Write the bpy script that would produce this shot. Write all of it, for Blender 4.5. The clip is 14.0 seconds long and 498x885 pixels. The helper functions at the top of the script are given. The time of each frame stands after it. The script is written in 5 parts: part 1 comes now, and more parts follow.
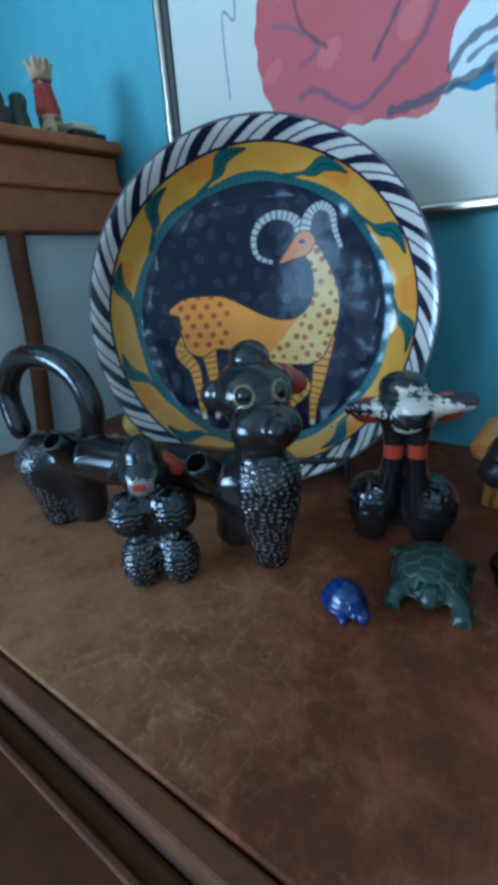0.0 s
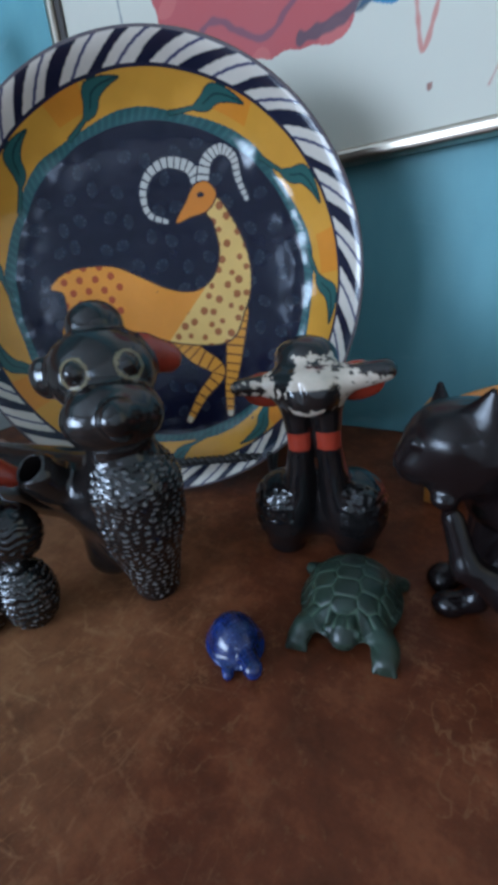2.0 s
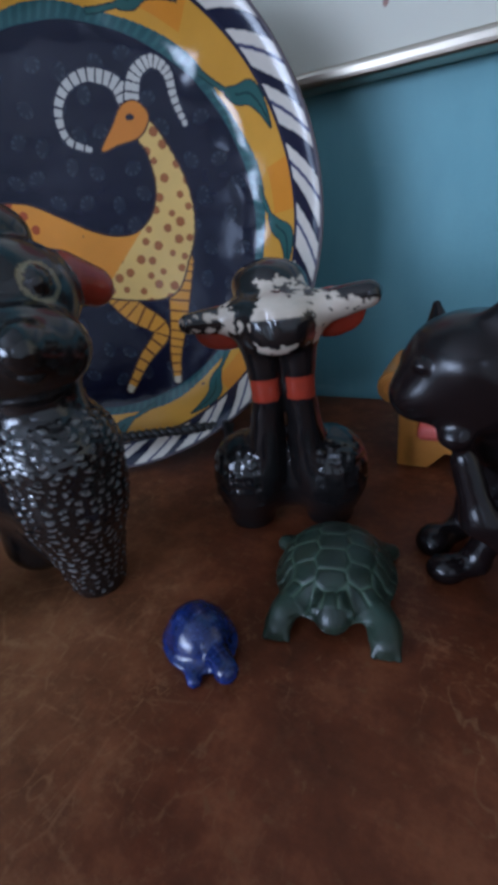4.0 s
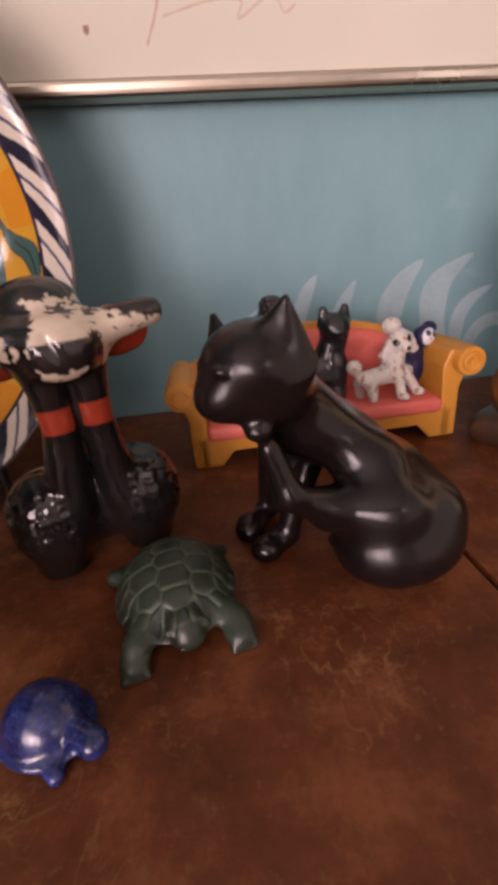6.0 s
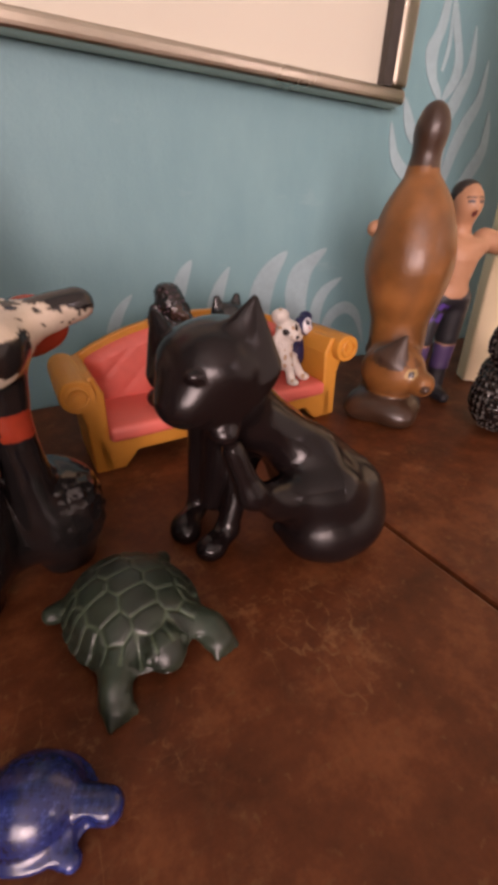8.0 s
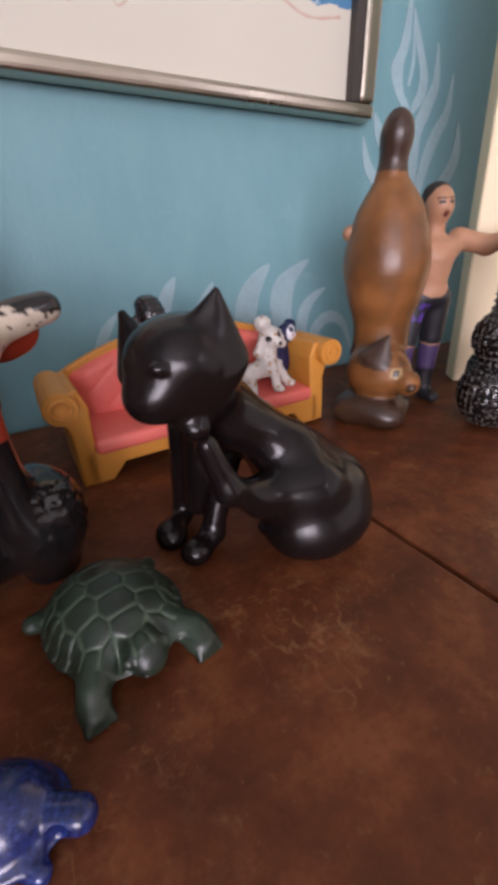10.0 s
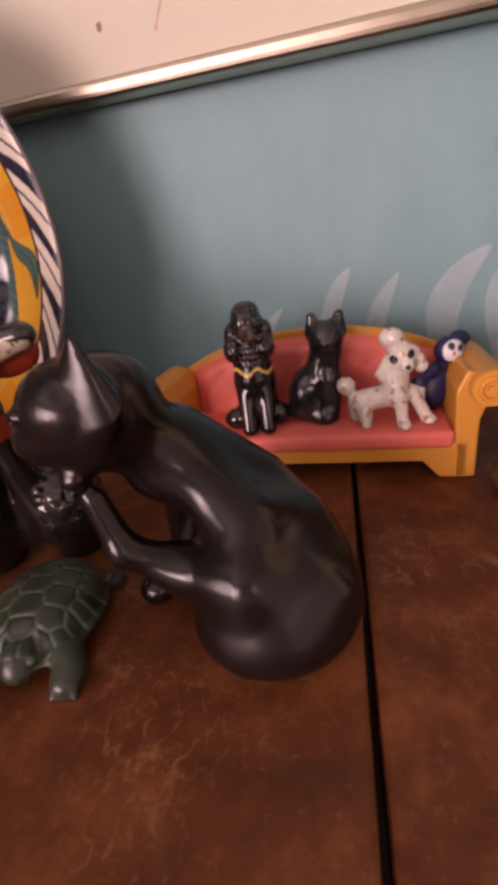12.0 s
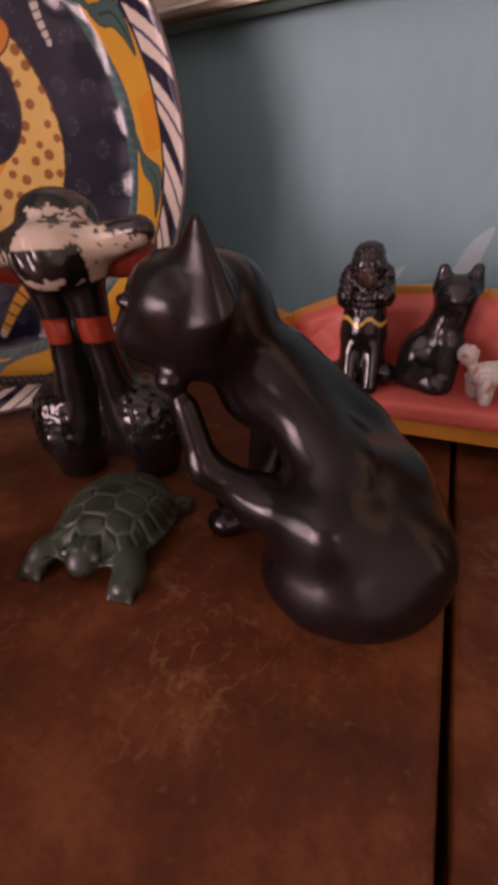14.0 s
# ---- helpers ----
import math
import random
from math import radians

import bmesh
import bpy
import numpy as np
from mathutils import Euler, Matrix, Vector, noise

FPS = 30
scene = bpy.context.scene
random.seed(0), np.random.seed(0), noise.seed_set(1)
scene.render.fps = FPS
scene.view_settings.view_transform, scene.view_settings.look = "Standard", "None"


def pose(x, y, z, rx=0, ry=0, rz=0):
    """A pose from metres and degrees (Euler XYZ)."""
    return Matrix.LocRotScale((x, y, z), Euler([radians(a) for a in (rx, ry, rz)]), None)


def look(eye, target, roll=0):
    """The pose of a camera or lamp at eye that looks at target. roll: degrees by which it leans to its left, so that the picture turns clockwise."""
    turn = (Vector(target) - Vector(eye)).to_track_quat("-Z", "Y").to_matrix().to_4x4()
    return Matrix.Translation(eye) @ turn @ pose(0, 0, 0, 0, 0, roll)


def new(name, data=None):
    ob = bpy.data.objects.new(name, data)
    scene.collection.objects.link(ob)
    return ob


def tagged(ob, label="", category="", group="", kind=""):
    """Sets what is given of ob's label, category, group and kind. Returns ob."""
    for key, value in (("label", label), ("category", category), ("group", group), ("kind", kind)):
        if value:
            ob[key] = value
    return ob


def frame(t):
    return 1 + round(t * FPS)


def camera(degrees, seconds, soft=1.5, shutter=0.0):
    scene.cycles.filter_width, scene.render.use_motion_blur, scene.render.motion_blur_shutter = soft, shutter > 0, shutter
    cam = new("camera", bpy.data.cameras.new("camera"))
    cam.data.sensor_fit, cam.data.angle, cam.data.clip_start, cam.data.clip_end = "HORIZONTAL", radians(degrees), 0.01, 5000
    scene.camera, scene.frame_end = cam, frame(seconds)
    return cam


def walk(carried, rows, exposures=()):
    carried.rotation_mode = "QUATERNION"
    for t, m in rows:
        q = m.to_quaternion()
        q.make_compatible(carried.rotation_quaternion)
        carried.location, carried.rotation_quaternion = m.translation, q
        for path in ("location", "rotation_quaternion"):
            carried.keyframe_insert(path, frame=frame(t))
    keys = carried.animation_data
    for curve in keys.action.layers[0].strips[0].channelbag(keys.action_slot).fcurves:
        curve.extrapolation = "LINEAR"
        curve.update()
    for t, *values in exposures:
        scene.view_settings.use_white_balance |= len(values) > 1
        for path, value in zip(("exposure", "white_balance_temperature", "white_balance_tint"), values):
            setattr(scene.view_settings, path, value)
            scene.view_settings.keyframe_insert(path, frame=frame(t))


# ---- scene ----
cam = camera(61.3, 14.0, soft=5.0)
PATH = [
    (0, (0.256, -0.421, 0.176), (-0.993, 0.952, -0.568), -5.8),
    (0.5, (0.266, -0.399, 0.162), (-0.967, 0.974, -0.609), -7.0),
    (1, (0.269, -0.377, 0.157), (-0.882, 1.058, -0.626), -5.6),
    (1.5, (0.265, -0.357, 0.151), (-0.86, 1.101, -0.629), -6.3),
    (2, (0.261, -0.348, 0.145), (-0.908, 1.089, -0.609), -7.4),
    (2.2, (0.256, -0.344, 0.141), (-0.925, 1.069, -0.638), -7.2),
    (4.3, (0.239, -0.329, 0.117), (-0.576, 1.303, -0.704), -6.7),
    (4.5, (0.241, -0.327, 0.118), (-0.444, 1.367, -0.696), -6.0),
    (5, (0.248, -0.323, 0.119), (-0.305, 1.426, -0.678), -6.6),
    (5.5, (0.246, -0.325, 0.119), (-0.147, 1.458, -0.697), -6.4),
    (6, (0.227, -0.333, 0.118), (0.274, 1.477, -0.732), -6.0),
    (6.5, (0.211, -0.328, 0.117), (0.306, 1.457, -0.779), -8.1),
    (7, (0.212, -0.332, 0.121), (0.649, 1.435, -0.707), -9.2),
    (7.5, (0.201, -0.333, 0.123), (0.769, 1.39, -0.719), -5.3),
    (8, (0.191, -0.318, 0.125), (0.953, 1.255, -0.847), -0.2),
    (8.2, (0.188, -0.315, 0.125), (1.034, 1.222, -0.834), 1.4),
    (10.3, (0.204, -0.326, 0.116), (0.907, 1.324, -0.769), -5.7),
    (10.5, (0.216, -0.325, 0.118), (0.649, 1.399, -0.798), -7.8),
    (11, (0.264, -0.318, 0.128), (0.132, 1.454, -0.79), -10.6),
    (11.5, (0.3, -0.304, 0.126), (-0.141, 1.422, -0.783), -11.0),
    (12, (0.315, -0.298, 0.119), (-0.271, 1.407, -0.748), -9.2),
    (12.5, (0.318, -0.299, 0.109), (-0.379, 1.396, -0.691), -8.8),
    (13, (0.31, -0.301, 0.108), (-0.604, 1.269, -0.727), -7.7),
    (13.5, (0.308, -0.298, 0.105), (-0.59, 1.236, -0.81), -4.6),
    (14, (0.304, -0.297, 0.103), (-0.575, 1.232, -0.839), -2.9),
]
walk(cam, [(t, look(eye, target, roll)) for t, eye, target, roll in PATH],
     exposures=[(0.0, 0.12, 4480, 0), (0.5, 0.08, 4900, 4), (1.5, 0.08, 5250, 13), (2.2, 0.06, 5450, 15), (4.3, -0.24, 5450, 23), (4.5, -0.24, 5500, 24), (5.0, -0.08, 6700, 38), (5.3, -0.02, 7700, 45), (6.0, 0.16, 9100, 55), (7.0, 0.25, 9600, 55), (8.2, 0.27, 9700, 55),
                (10.3, 0.27, 7300, 40), (10.6, 0.25, 7500, 41), (11.0, 0.18, 8400, 48), (11.4, 0.2, 10000, 60), (12.5, 0.2, 10000, 66), (13.2, -0.02, 9600, 69), (14.0, -0.2, 9500, 70)])

# ---- world ----
world = bpy.data.worlds.new("world")
scene.world = world
world.use_nodes = True
wn = world.node_tree.nodes
sky = wn.new("ShaderNodeTexSky")
sky.sky_type, sky.sun_disc = "NISHITA", False
sky.sun_elevation, sky.sun_rotation = radians(40), radians(250)
world.node_tree.links.new(sky.outputs[0], wn["Background"].inputs[0])
wn["Background"].inputs[1].default_value = 0.1


def opening_light(name, m, sx, sy, watts, colour):
    """An area lamp in an opening: the sky's light, but added fill at the front."""
    data = bpy.data.lights.new(name, "AREA")
    data.shape, data.size, data.size_y, data.energy, data.color = "RECTANGLE", sx, sy, watts, colour
    ob = new(name, data)
    ob.matrix_world = m
    return ob


opening_light("window_light_left", look((-1.88, -2.45, 0.52), (0.0, -1.2, 0.2)), 2.8, 1.25, 97.0, (0.75, 0.90, 1.0))
# added fill from no known window, softens the dish's shadow on the wall
opening_light("fill_light_front", look((-1.05, -4.14, 0.58), (-0.2, 0.0, 0.2)), 1.6, 1.2, 82.0, (0.78, 0.91, 1.0))
opening_light("window_light_right", look((2.17, -3.45, 1.2), (0.2, -0.2, 0.1)), 0.6, 0.5, 6.0, (0.70, 0.86, 1.0))


# ---- materials ----
def shader(name, rough=0.5, metal=0.0, coat=0.0):
    m = bpy.data.materials.new(name)
    m.use_nodes = True
    b = m.node_tree.nodes["Principled BSDF"]
    b.inputs["Roughness"].default_value = rough
    b.inputs["Metallic"].default_value = metal
    b.inputs["Coat Weight"].default_value = coat
    b.inputs["Coat Roughness"].default_value = 0.08
    return m, m.node_tree.nodes, m.node_tree.links, b


def noise_node(nodes, links, scale, detail=6.0, stretch=(1, 1, 1), rough=0.6):
    co = nodes.new("ShaderNodeTexCoord")
    mp = nodes.new("ShaderNodeMapping")
    mp.inputs["Scale"].default_value = stretch
    nz = nodes.new("ShaderNodeTexNoise")
    nz.inputs["Scale"].default_value, nz.inputs["Detail"].default_value, nz.inputs["Roughness"].default_value = scale, detail, rough
    links.new(co.outputs["Object"], mp.inputs[0])
    links.new(mp.outputs[0], nz.inputs["Vector"])
    return nz.outputs["Fac"]


def ramp(nodes, links, fac, stops):
    r = nodes.new("ShaderNodeValToRGB")
    e = r.color_ramp.elements
    while len(e) < len(stops):
        e.new(0.5)
    for i, (p, c) in enumerate(stops):
        e[i].position, e[i].color = p, (*c, 1) if len(c) == 3 else c
    links.new(fac, r.inputs[0])
    return r.outputs[0]


def mix(nodes, links, fac, a, b, blend="MIX"):
    m = nodes.new("ShaderNodeMix")
    m.data_type, m.blend_type = "RGBA", blend
    for socket, v in ((m.inputs[0], fac), (m.inputs[6], a), (m.inputs[7], b)):
        if isinstance(v, (int, float)):
            socket.default_value = v
        elif isinstance(v, tuple):
            socket.default_value = (*v, 1)
        else:
            links.new(v, socket)
    return m.outputs[2]


def bump(nodes, links, b, fac, strength, distance):
    n = nodes.new("ShaderNodeBump")
    n.inputs["Strength"].default_value, n.inputs["Distance"].default_value = strength, distance
    links.new(fac, n.inputs["Height"])
    links.new(n.outputs[0], b.inputs["Normal"])


def plain(name, colour, rough=0.5, metal=0.0, coat=0.0, var=0.25, scale=60, relief=0.15, depth=0.0006, spec=0.5):
    """One base colour with stains at two scales and fine relief."""
    m, n, l, b = shader(name, rough, metal, coat)
    b.inputs["Specular IOR Level"].default_value = spec
    big, fine = noise_node(n, l, scale * 0.25), noise_node(n, l, scale * 3)
    dark = tuple(c * (1 - var) for c in colour)
    light = tuple(min(1, c * (1 + var)) for c in colour)
    c1 = ramp(n, l, big, [(0.3, dark), (0.7, light)])
    c2 = mix(n, l, 0.35, c1, ramp(n, l, fine, [(0.3, dark), (0.7, light)]))
    l.new(c2, b.inputs["Base Color"])
    rr = ramp(n, l, big, [(0.2, (rough * 0.75,) * 3), (0.8, (min(1, rough * 1.25),) * 3)])
    l.new(rr, b.inputs["Roughness"])
    bump(n, l, b, fine, relief, depth)
    return m


def painted(name, rough=0.25, metal=0.0, coat=0.4, var=0.15, scale=250, relief=0.1, depth=0.0004, spec=0.5):
    """The colour laid on the mesh as pigment, with mottling and fine relief."""
    m, n, l, b = shader(name, rough, metal, coat)
    a = n.new("ShaderNodeAttribute")
    a.attribute_name = "paint"
    big, fine = noise_node(n, l, scale * 0.3), noise_node(n, l, scale * 2)
    g = ramp(n, l, big, [(0.25, (1 - var,) * 3), (0.75, (1 + var * 0.5,) * 3)])
    c = mix(n, l, 1.0, a.outputs["Color"], g, "MULTIPLY")
    l.new(c, b.inputs["Base Color"])
    b.inputs["Specular IOR Level"].default_value = spec
    l.new(ramp(n, l, big, [(0.2, (rough * 0.7,) * 3), (0.8, (min(1, rough * 1.4),) * 3)]), b.inputs["Roughness"])
    bump(n, l, b, fine, relief, depth)
    return m


def wood_table():
    m, n, l, b = shader("worn_table_wood", 0.45)
    b.inputs["Specular IOR Level"].default_value = 0.22
    grain = noise_node(n, l, 22, 8, (1.2, 14, 6))
    blot = noise_node(n, l, 9, 5)
    fine = noise_node(n, l, 160, 6, (1, 1.6, 1))
    c = ramp(n, l, blot, [(0.28, (0.058, 0.0145, 0.0050)), (0.5, (0.122, 0.0305, 0.0106)), (0.74, (0.215, 0.060, 0.021))])
    c = mix(n, l, 0.25, c, ramp(n, l, grain, [(0.3, (0.046, 0.012, 0.0046)), (0.7, (0.155, 0.042, 0.016))]))
    cloud = noise_node(n, l, 38, 6, (1, 1, 1), 0.7)
    c = mix(n, l, 0.55, c, ramp(n, l, cloud, [(0.34, (0.040, 0.0112, 0.0038)), (0.5, (0.132, 0.0335, 0.0120)), (0.68, (0.300, 0.095, 0.036))]))
    # worn scratches: thin broken level lines of two soft noises, kept to patches
    def level(scale, stretch, width):
        f = noise_node(n, l, scale, 2.5, stretch, 0.55)
        return ramp(n, l, f, [(0.5 - width, (0, 0, 0)), (0.5, (1, 1, 1)), (0.5 + width, (0, 0, 0))])

    broken = ramp(n, l, fine, [(0.42, (0, 0, 0)), (0.56, (1, 1, 1))])
    patch = ramp(n, l, noise_node(n, l, 15, 4), [(0.50, (0.04, 0.04, 0.04)), (0.66, (1, 1, 1))])
    wear = n.new("ShaderNodeTexGradient")
    wear.gradient_type = "SPHERICAL"
    place = n.new("ShaderNodeMapping")
    place.inputs["Location"].default_value, place.inputs["Scale"].default_value = (-0.06, 1.74, 0), (4.6, 5.2, 4.6)
    spot = n.new("ShaderNodeTexCoord")
    l.new(spot.outputs["Object"], place.inputs[0])
    l.new(place.outputs[0], wear.inputs[0])
    patch = mix(n, l, 1.0, patch, ramp(n, l, wear.outputs["Fac"], [(0.0, (0, 0, 0)), (0.55, (1, 1, 1))]), "ADD")
    lines = mix(n, l, 0.5, level(60, (1, 0.5, 1), 0.010), level(85, (0.45, 1.3, 1), 0.010), "ADD")
    mask = mix(n, l, 1.0, mix(n, l, 1.0, lines, broken, "MULTIPLY"), patch, "MULTIPLY")
    c = mix(n, l, mask, c, (0.25, 0.112, 0.048))
    # straight crossing scratches where the wood is most worn
    cracks = n.new("ShaderNodeTexVoronoi")
    cracks.feature = "DISTANCE_TO_EDGE"
    cracks.inputs["Scale"].default_value = 38
    l.new(spot.outputs["Object"], cracks.inputs["Vector"])
    straight = ramp(n, l, cracks.outputs["Distance"], [(0.0, (0.9, 0.9, 0.9)), (0.028, (0, 0, 0))])
    zone = ramp(n, l, wear.outputs["Fac"], [(0.12, (0, 0, 0)), (0.6, (1, 1, 1))])
    c = mix(n, l, mix(n, l, 1.0, mix(n, l, 1.0, straight, broken, "MULTIPLY"), zone, "MULTIPLY"), c, (0.34, 0.165, 0.078))
    rub = ramp(n, l, noise_node(n, l, 70, 7, (1, 1, 1), 0.75), [(0.53, (0, 0, 0)), (0.68, (0.7, 0.7, 0.7))])
    c = mix(n, l, mix(n, l, 1.0, rub, patch, "MULTIPLY"), c, (0.38, 0.18, 0.08))
    speck = ramp(n, l, noise_node(n, l, 210, 3), [(0.61, (0, 0, 0)), (0.70, (0.6, 0.6, 0.6))])
    c = mix(n, l, speck, c, (0.18, 0.075, 0.03))
    # the corner near the front edge is rubbed pale; window sheen is painted in too
    rubbed_lit = n.new("ShaderNodeTexGradient")
    rubbed_lit.gradient_type = "SPHERICAL"
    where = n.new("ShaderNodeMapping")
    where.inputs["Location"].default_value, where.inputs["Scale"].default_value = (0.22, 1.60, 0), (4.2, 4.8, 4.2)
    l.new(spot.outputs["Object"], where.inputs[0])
    l.new(where.outputs[0], rubbed_lit.inputs[0])
    rubbed_lit_mask = ramp(n, l, rubbed_lit.outputs["Fac"], [(0.0, (0, 0, 0)), (0.55, (1, 1, 1))])
    c = mix(n, l, mix(n, l, 1.0, rubbed_lit_mask, ramp(n, l, cloud, [(0.3, (0.35, 0.35, 0.35)), (0.65, (0.9, 0.9, 0.9))]), "MULTIPLY"), c, (0.40, 0.185, 0.080))
    l.new(c, b.inputs["Base Color"])
    l.new(ramp(n, l, blot, [(0.3, (0.40,) * 3), (0.7, (0.52,) * 3)]), b.inputs["Roughness"])
    bump(n, l, b, mix(n, l, 0.5, grain, fine), 0.25, 0.0008)
    return m


def wall_paint():
    m, n, l, b = shader("blue_wall_paint", 0.55)
    big, mid, fine = noise_node(n, l, 5, 5), noise_node(n, l, 40, 4, (1, 1, 0.4)), noise_node(n, l, 380, 4)
    c = ramp(n, l, big, [(0.3, (0.108, 0.285, 0.318)), (0.7, (0.150, 0.347, 0.375))])
    c = mix(n, l, 0.4, c, ramp(n, l, mid, [(0.3, (0.104, 0.275, 0.308)), (0.7, (0.160, 0.357, 0.385))]))
    scuff = ramp(n, l, noise_node(n, l, 14, 8, (1, 1, 3)), [(0.62, (0, 0, 0)), (0.75, (0.35, 0.35, 0.35))])
    c = mix(n, l, scuff, c, (0.30, 0.45, 0.49))
    l.new(c, b.inputs["Base Color"])
    bump(n, l, b, mix(n, l, 0.3, fine, mid), 0.35, 0.0012)
    return m


TABLE_WOOD, WALL_BLUE = wood_table(), wall_paint()
CABINET_WOOD = plain("cabinet_wood", (0.34, 0.108, 0.030), 0.55, var=0.4, scale=30)
DARK_WOOD = plain("dark_wood", (0.05, 0.02, 0.010), 0.5, var=0.3)
LEDGE_WOOD = plain("ledge_wood", (0.085, 0.032, 0.012), 0.8, var=0.4, scale=40, spec=0.1)
EDGE_WOOD = plain("worn_edge_wood", (0.115, 0.043, 0.017), 0.6, var=0.5, scale=60, relief=0.3, spec=0.2)
FLOOR_WOOD = plain("floor_boards", (0.11, 0.043, 0.016), 0.6, var=0.4, scale=12, spec=0.15)
WHITE_WALL = plain("white_plaster", (0.62, 0.60, 0.56), 0.8, var=0.06, scale=10)
CEILING_WHITE = plain("ceiling_paint", (0.74, 0.73, 0.70), 0.85, var=0.04, scale=8)
CREAM = plain("cream_card", (0.80, 0.66, 0.44), 0.7, var=0.06, scale=20)
METAL_FRAME = plain("brushed_frame_metal", (0.47, 0.41, 0.33), 0.3, metal=1.0, var=0.1, scale=40, relief=0.02, depth=0.0002)
FRAME_DARK = plain("frame_lip", (0.045, 0.035, 0.03), 0.5)
BLACK_WIRE = plain("black_wire", (0.012, 0.011, 0.011), 0.35)
MOTIF = plain("pale_wall_stencil", (0.27, 0.42, 0.455), 0.6, var=0.2, scale=60)
SOFA_RED = plain("red_sofa_plastic", (0.80, 0.150, 0.115), 0.5, var=0.08, scale=80)
SOFA_YELLOW = plain("ochre_sofa_plastic", (0.62, 0.245, 0.040), 0.42, var=0.08, scale=80)
GLAZE = painted("glossy_glaze", 0.13, coat=0.25, relief=0.2, depth=0.0006, var=0.3)
PLATE_GLAZE = painted("plate_glaze", 0.15, coat=0.12, relief=0.25, depth=0.0007, scale=80, spec=0.4)
SATIN = painted("dark_patina", 0.21, coat=0.0, var=0.5, scale=60, relief=0.16, spec=0.34)
STONE = painted("polished_stone", 0.22, coat=0.2, var=0.5, scale=420, relief=0.1)
DULL_STONE = painted("dull_stone", 0.36, coat=0.0, var=0.6, scale=160, relief=0.25)
WOODY = painted("carved_wood", 0.36, coat=0.06, var=0.55, scale=90, relief=0.35, depth=0.0008)
MATT = painted("matt_paint", 0.5, coat=0.0, var=0.12, scale=200)
PAPER = painted("paper", 0.75, coat=0.0, var=0.05, scale=25, relief=0.08)


# ---- builders ----
def part(name, bm, material, parent=None, label="", smooth=False):
    me = bpy.data.meshes.new(name)
    bm.to_mesh(me)
    bm.free()
    if smooth:
        me.polygons.foreach_set("use_smooth", [True] * len(me.polygons))
    me.materials.append(material)
    ob = new(name, me)
    ob.parent = parent
    if label:
        ob["label"] = label
    return ob


def box(x0, x1, y0, y1, z0, z1, bevel=0.0, segments=2):
    bm = bmesh.new()
    bmesh.ops.create_cube(bm, size=1)
    for v in bm.verts:
        v.co = ((x0 + x1) / 2 + v.co.x * (x1 - x0), (y0 + y1) / 2 + v.co.y * (y1 - y0), (z0 + z1) / 2 + v.co.z * (z1 - z0))
    if bevel:
        bmesh.ops.bevel(bm, geom=bm.edges[:], offset=bevel, segments=segments, affect="EDGES", profile=0.5)
    return bm


def prism(outline, thick, bevel=0.0):
    """A closed outline of (x, z) pairs, extruded along y from 0 to thick."""
    bm = bmesh.new()
    face = bm.faces.new([bm.verts.new((x, 0, z)) for x, z in outline])
    out = bmesh.ops.extrude_face_region(bm, geom=[face])
    for v in out["geom"]:
        if isinstance(v, bmesh.types.BMVert):
            v.co.y += thick
    bmesh.ops.recalc_face_normals(bm, faces=bm.faces[:])
    if bevel:
        sharp = [e for e in bm.edges if e.calc_face_angle(0) > 0.6]
        bmesh.ops.bevel(bm, geom=sharp, offset=bevel, segments=2, affect="EDGES", profile=0.5)
    return bm


def curve(points, closed=False, n=10):
    """Catmull-Rom points through the given ones."""
    p = np.array(points, float)
    k = len(p)
    out = []
    for i in range(k if closed else k - 1):
        a, b, c, d = (p[(i + j) % k] if closed else p[min(max(i + j, 0), k - 1)] for j in (-1, 0, 1, 2))
        for t in np.linspace(0, 1, n, endpoint=False):
            out.append(0.5 * (2 * b + (c - a) * t + (2 * a - 5 * b + 4 * c - d) * t * t + (3 * b - a - 3 * c + d) * t ** 3))
    if not closed:
        out.append(p[-1])
    return np.array(out)


def tube(points, radius, sides=10, taper=None):
    """A round bar along a run of points."""
    bm = bmesh.new()
    pts = [Vector(q) for q in points]
    rings = []
    side = None
    for i, q in enumerate(pts):
        d = (pts[min(i + 1, len(pts) - 1)] - pts[max(i - 1, 0)]).normalized()
        if side is None:
            side = d.orthogonal().normalized()
        side = (side - d * side.dot(d)).normalized()
        up = d.cross(side)
        r = radius * (taper(i / (len(pts) - 1)) if taper else 1)
        rings.append([bm.verts.new(q + r * (math.cos(a) * side + math.sin(a) * up)) for a in np.linspace(0, 2 * math.pi, sides, endpoint=False)])
    for a, b in zip(rings, rings[1:]):
        for j in range(sides):
            bm.faces.new((a[j], a[(j + 1) % sides], b[(j + 1) % sides], b[j]))
    bm.faces.new(rings[0][::-1])
    bm.faces.new(rings[-1])
    return bm


# Organic forms: soft unions of ellipsoids and tapered bars, skinned on a fine lattice.
def E(c, r, col=0, k=4.0, cut=False, turn=(0, 0, 0)):
    return ("e", np.array(c, float), np.array([r] * 3 if np.isscalar(r) else r, float), col, k, cut, turn)


def C(a, b, ra, rb, col=0, k=4.0, cut=False):
    return ("c", np.array(a, float), np.array(b, float), float(ra), float(rb), col, k, cut)


def F(a, b, ra, rb, flat, by, col=0, k=4.0):
    """A tapered bar made thinner along one direction, for ears."""
    n = np.array(flat, float)
    return ("c", np.array(a, float), np.array(b, float), float(ra), float(rb), col, k, False, n / np.linalg.norm(n), float(by))


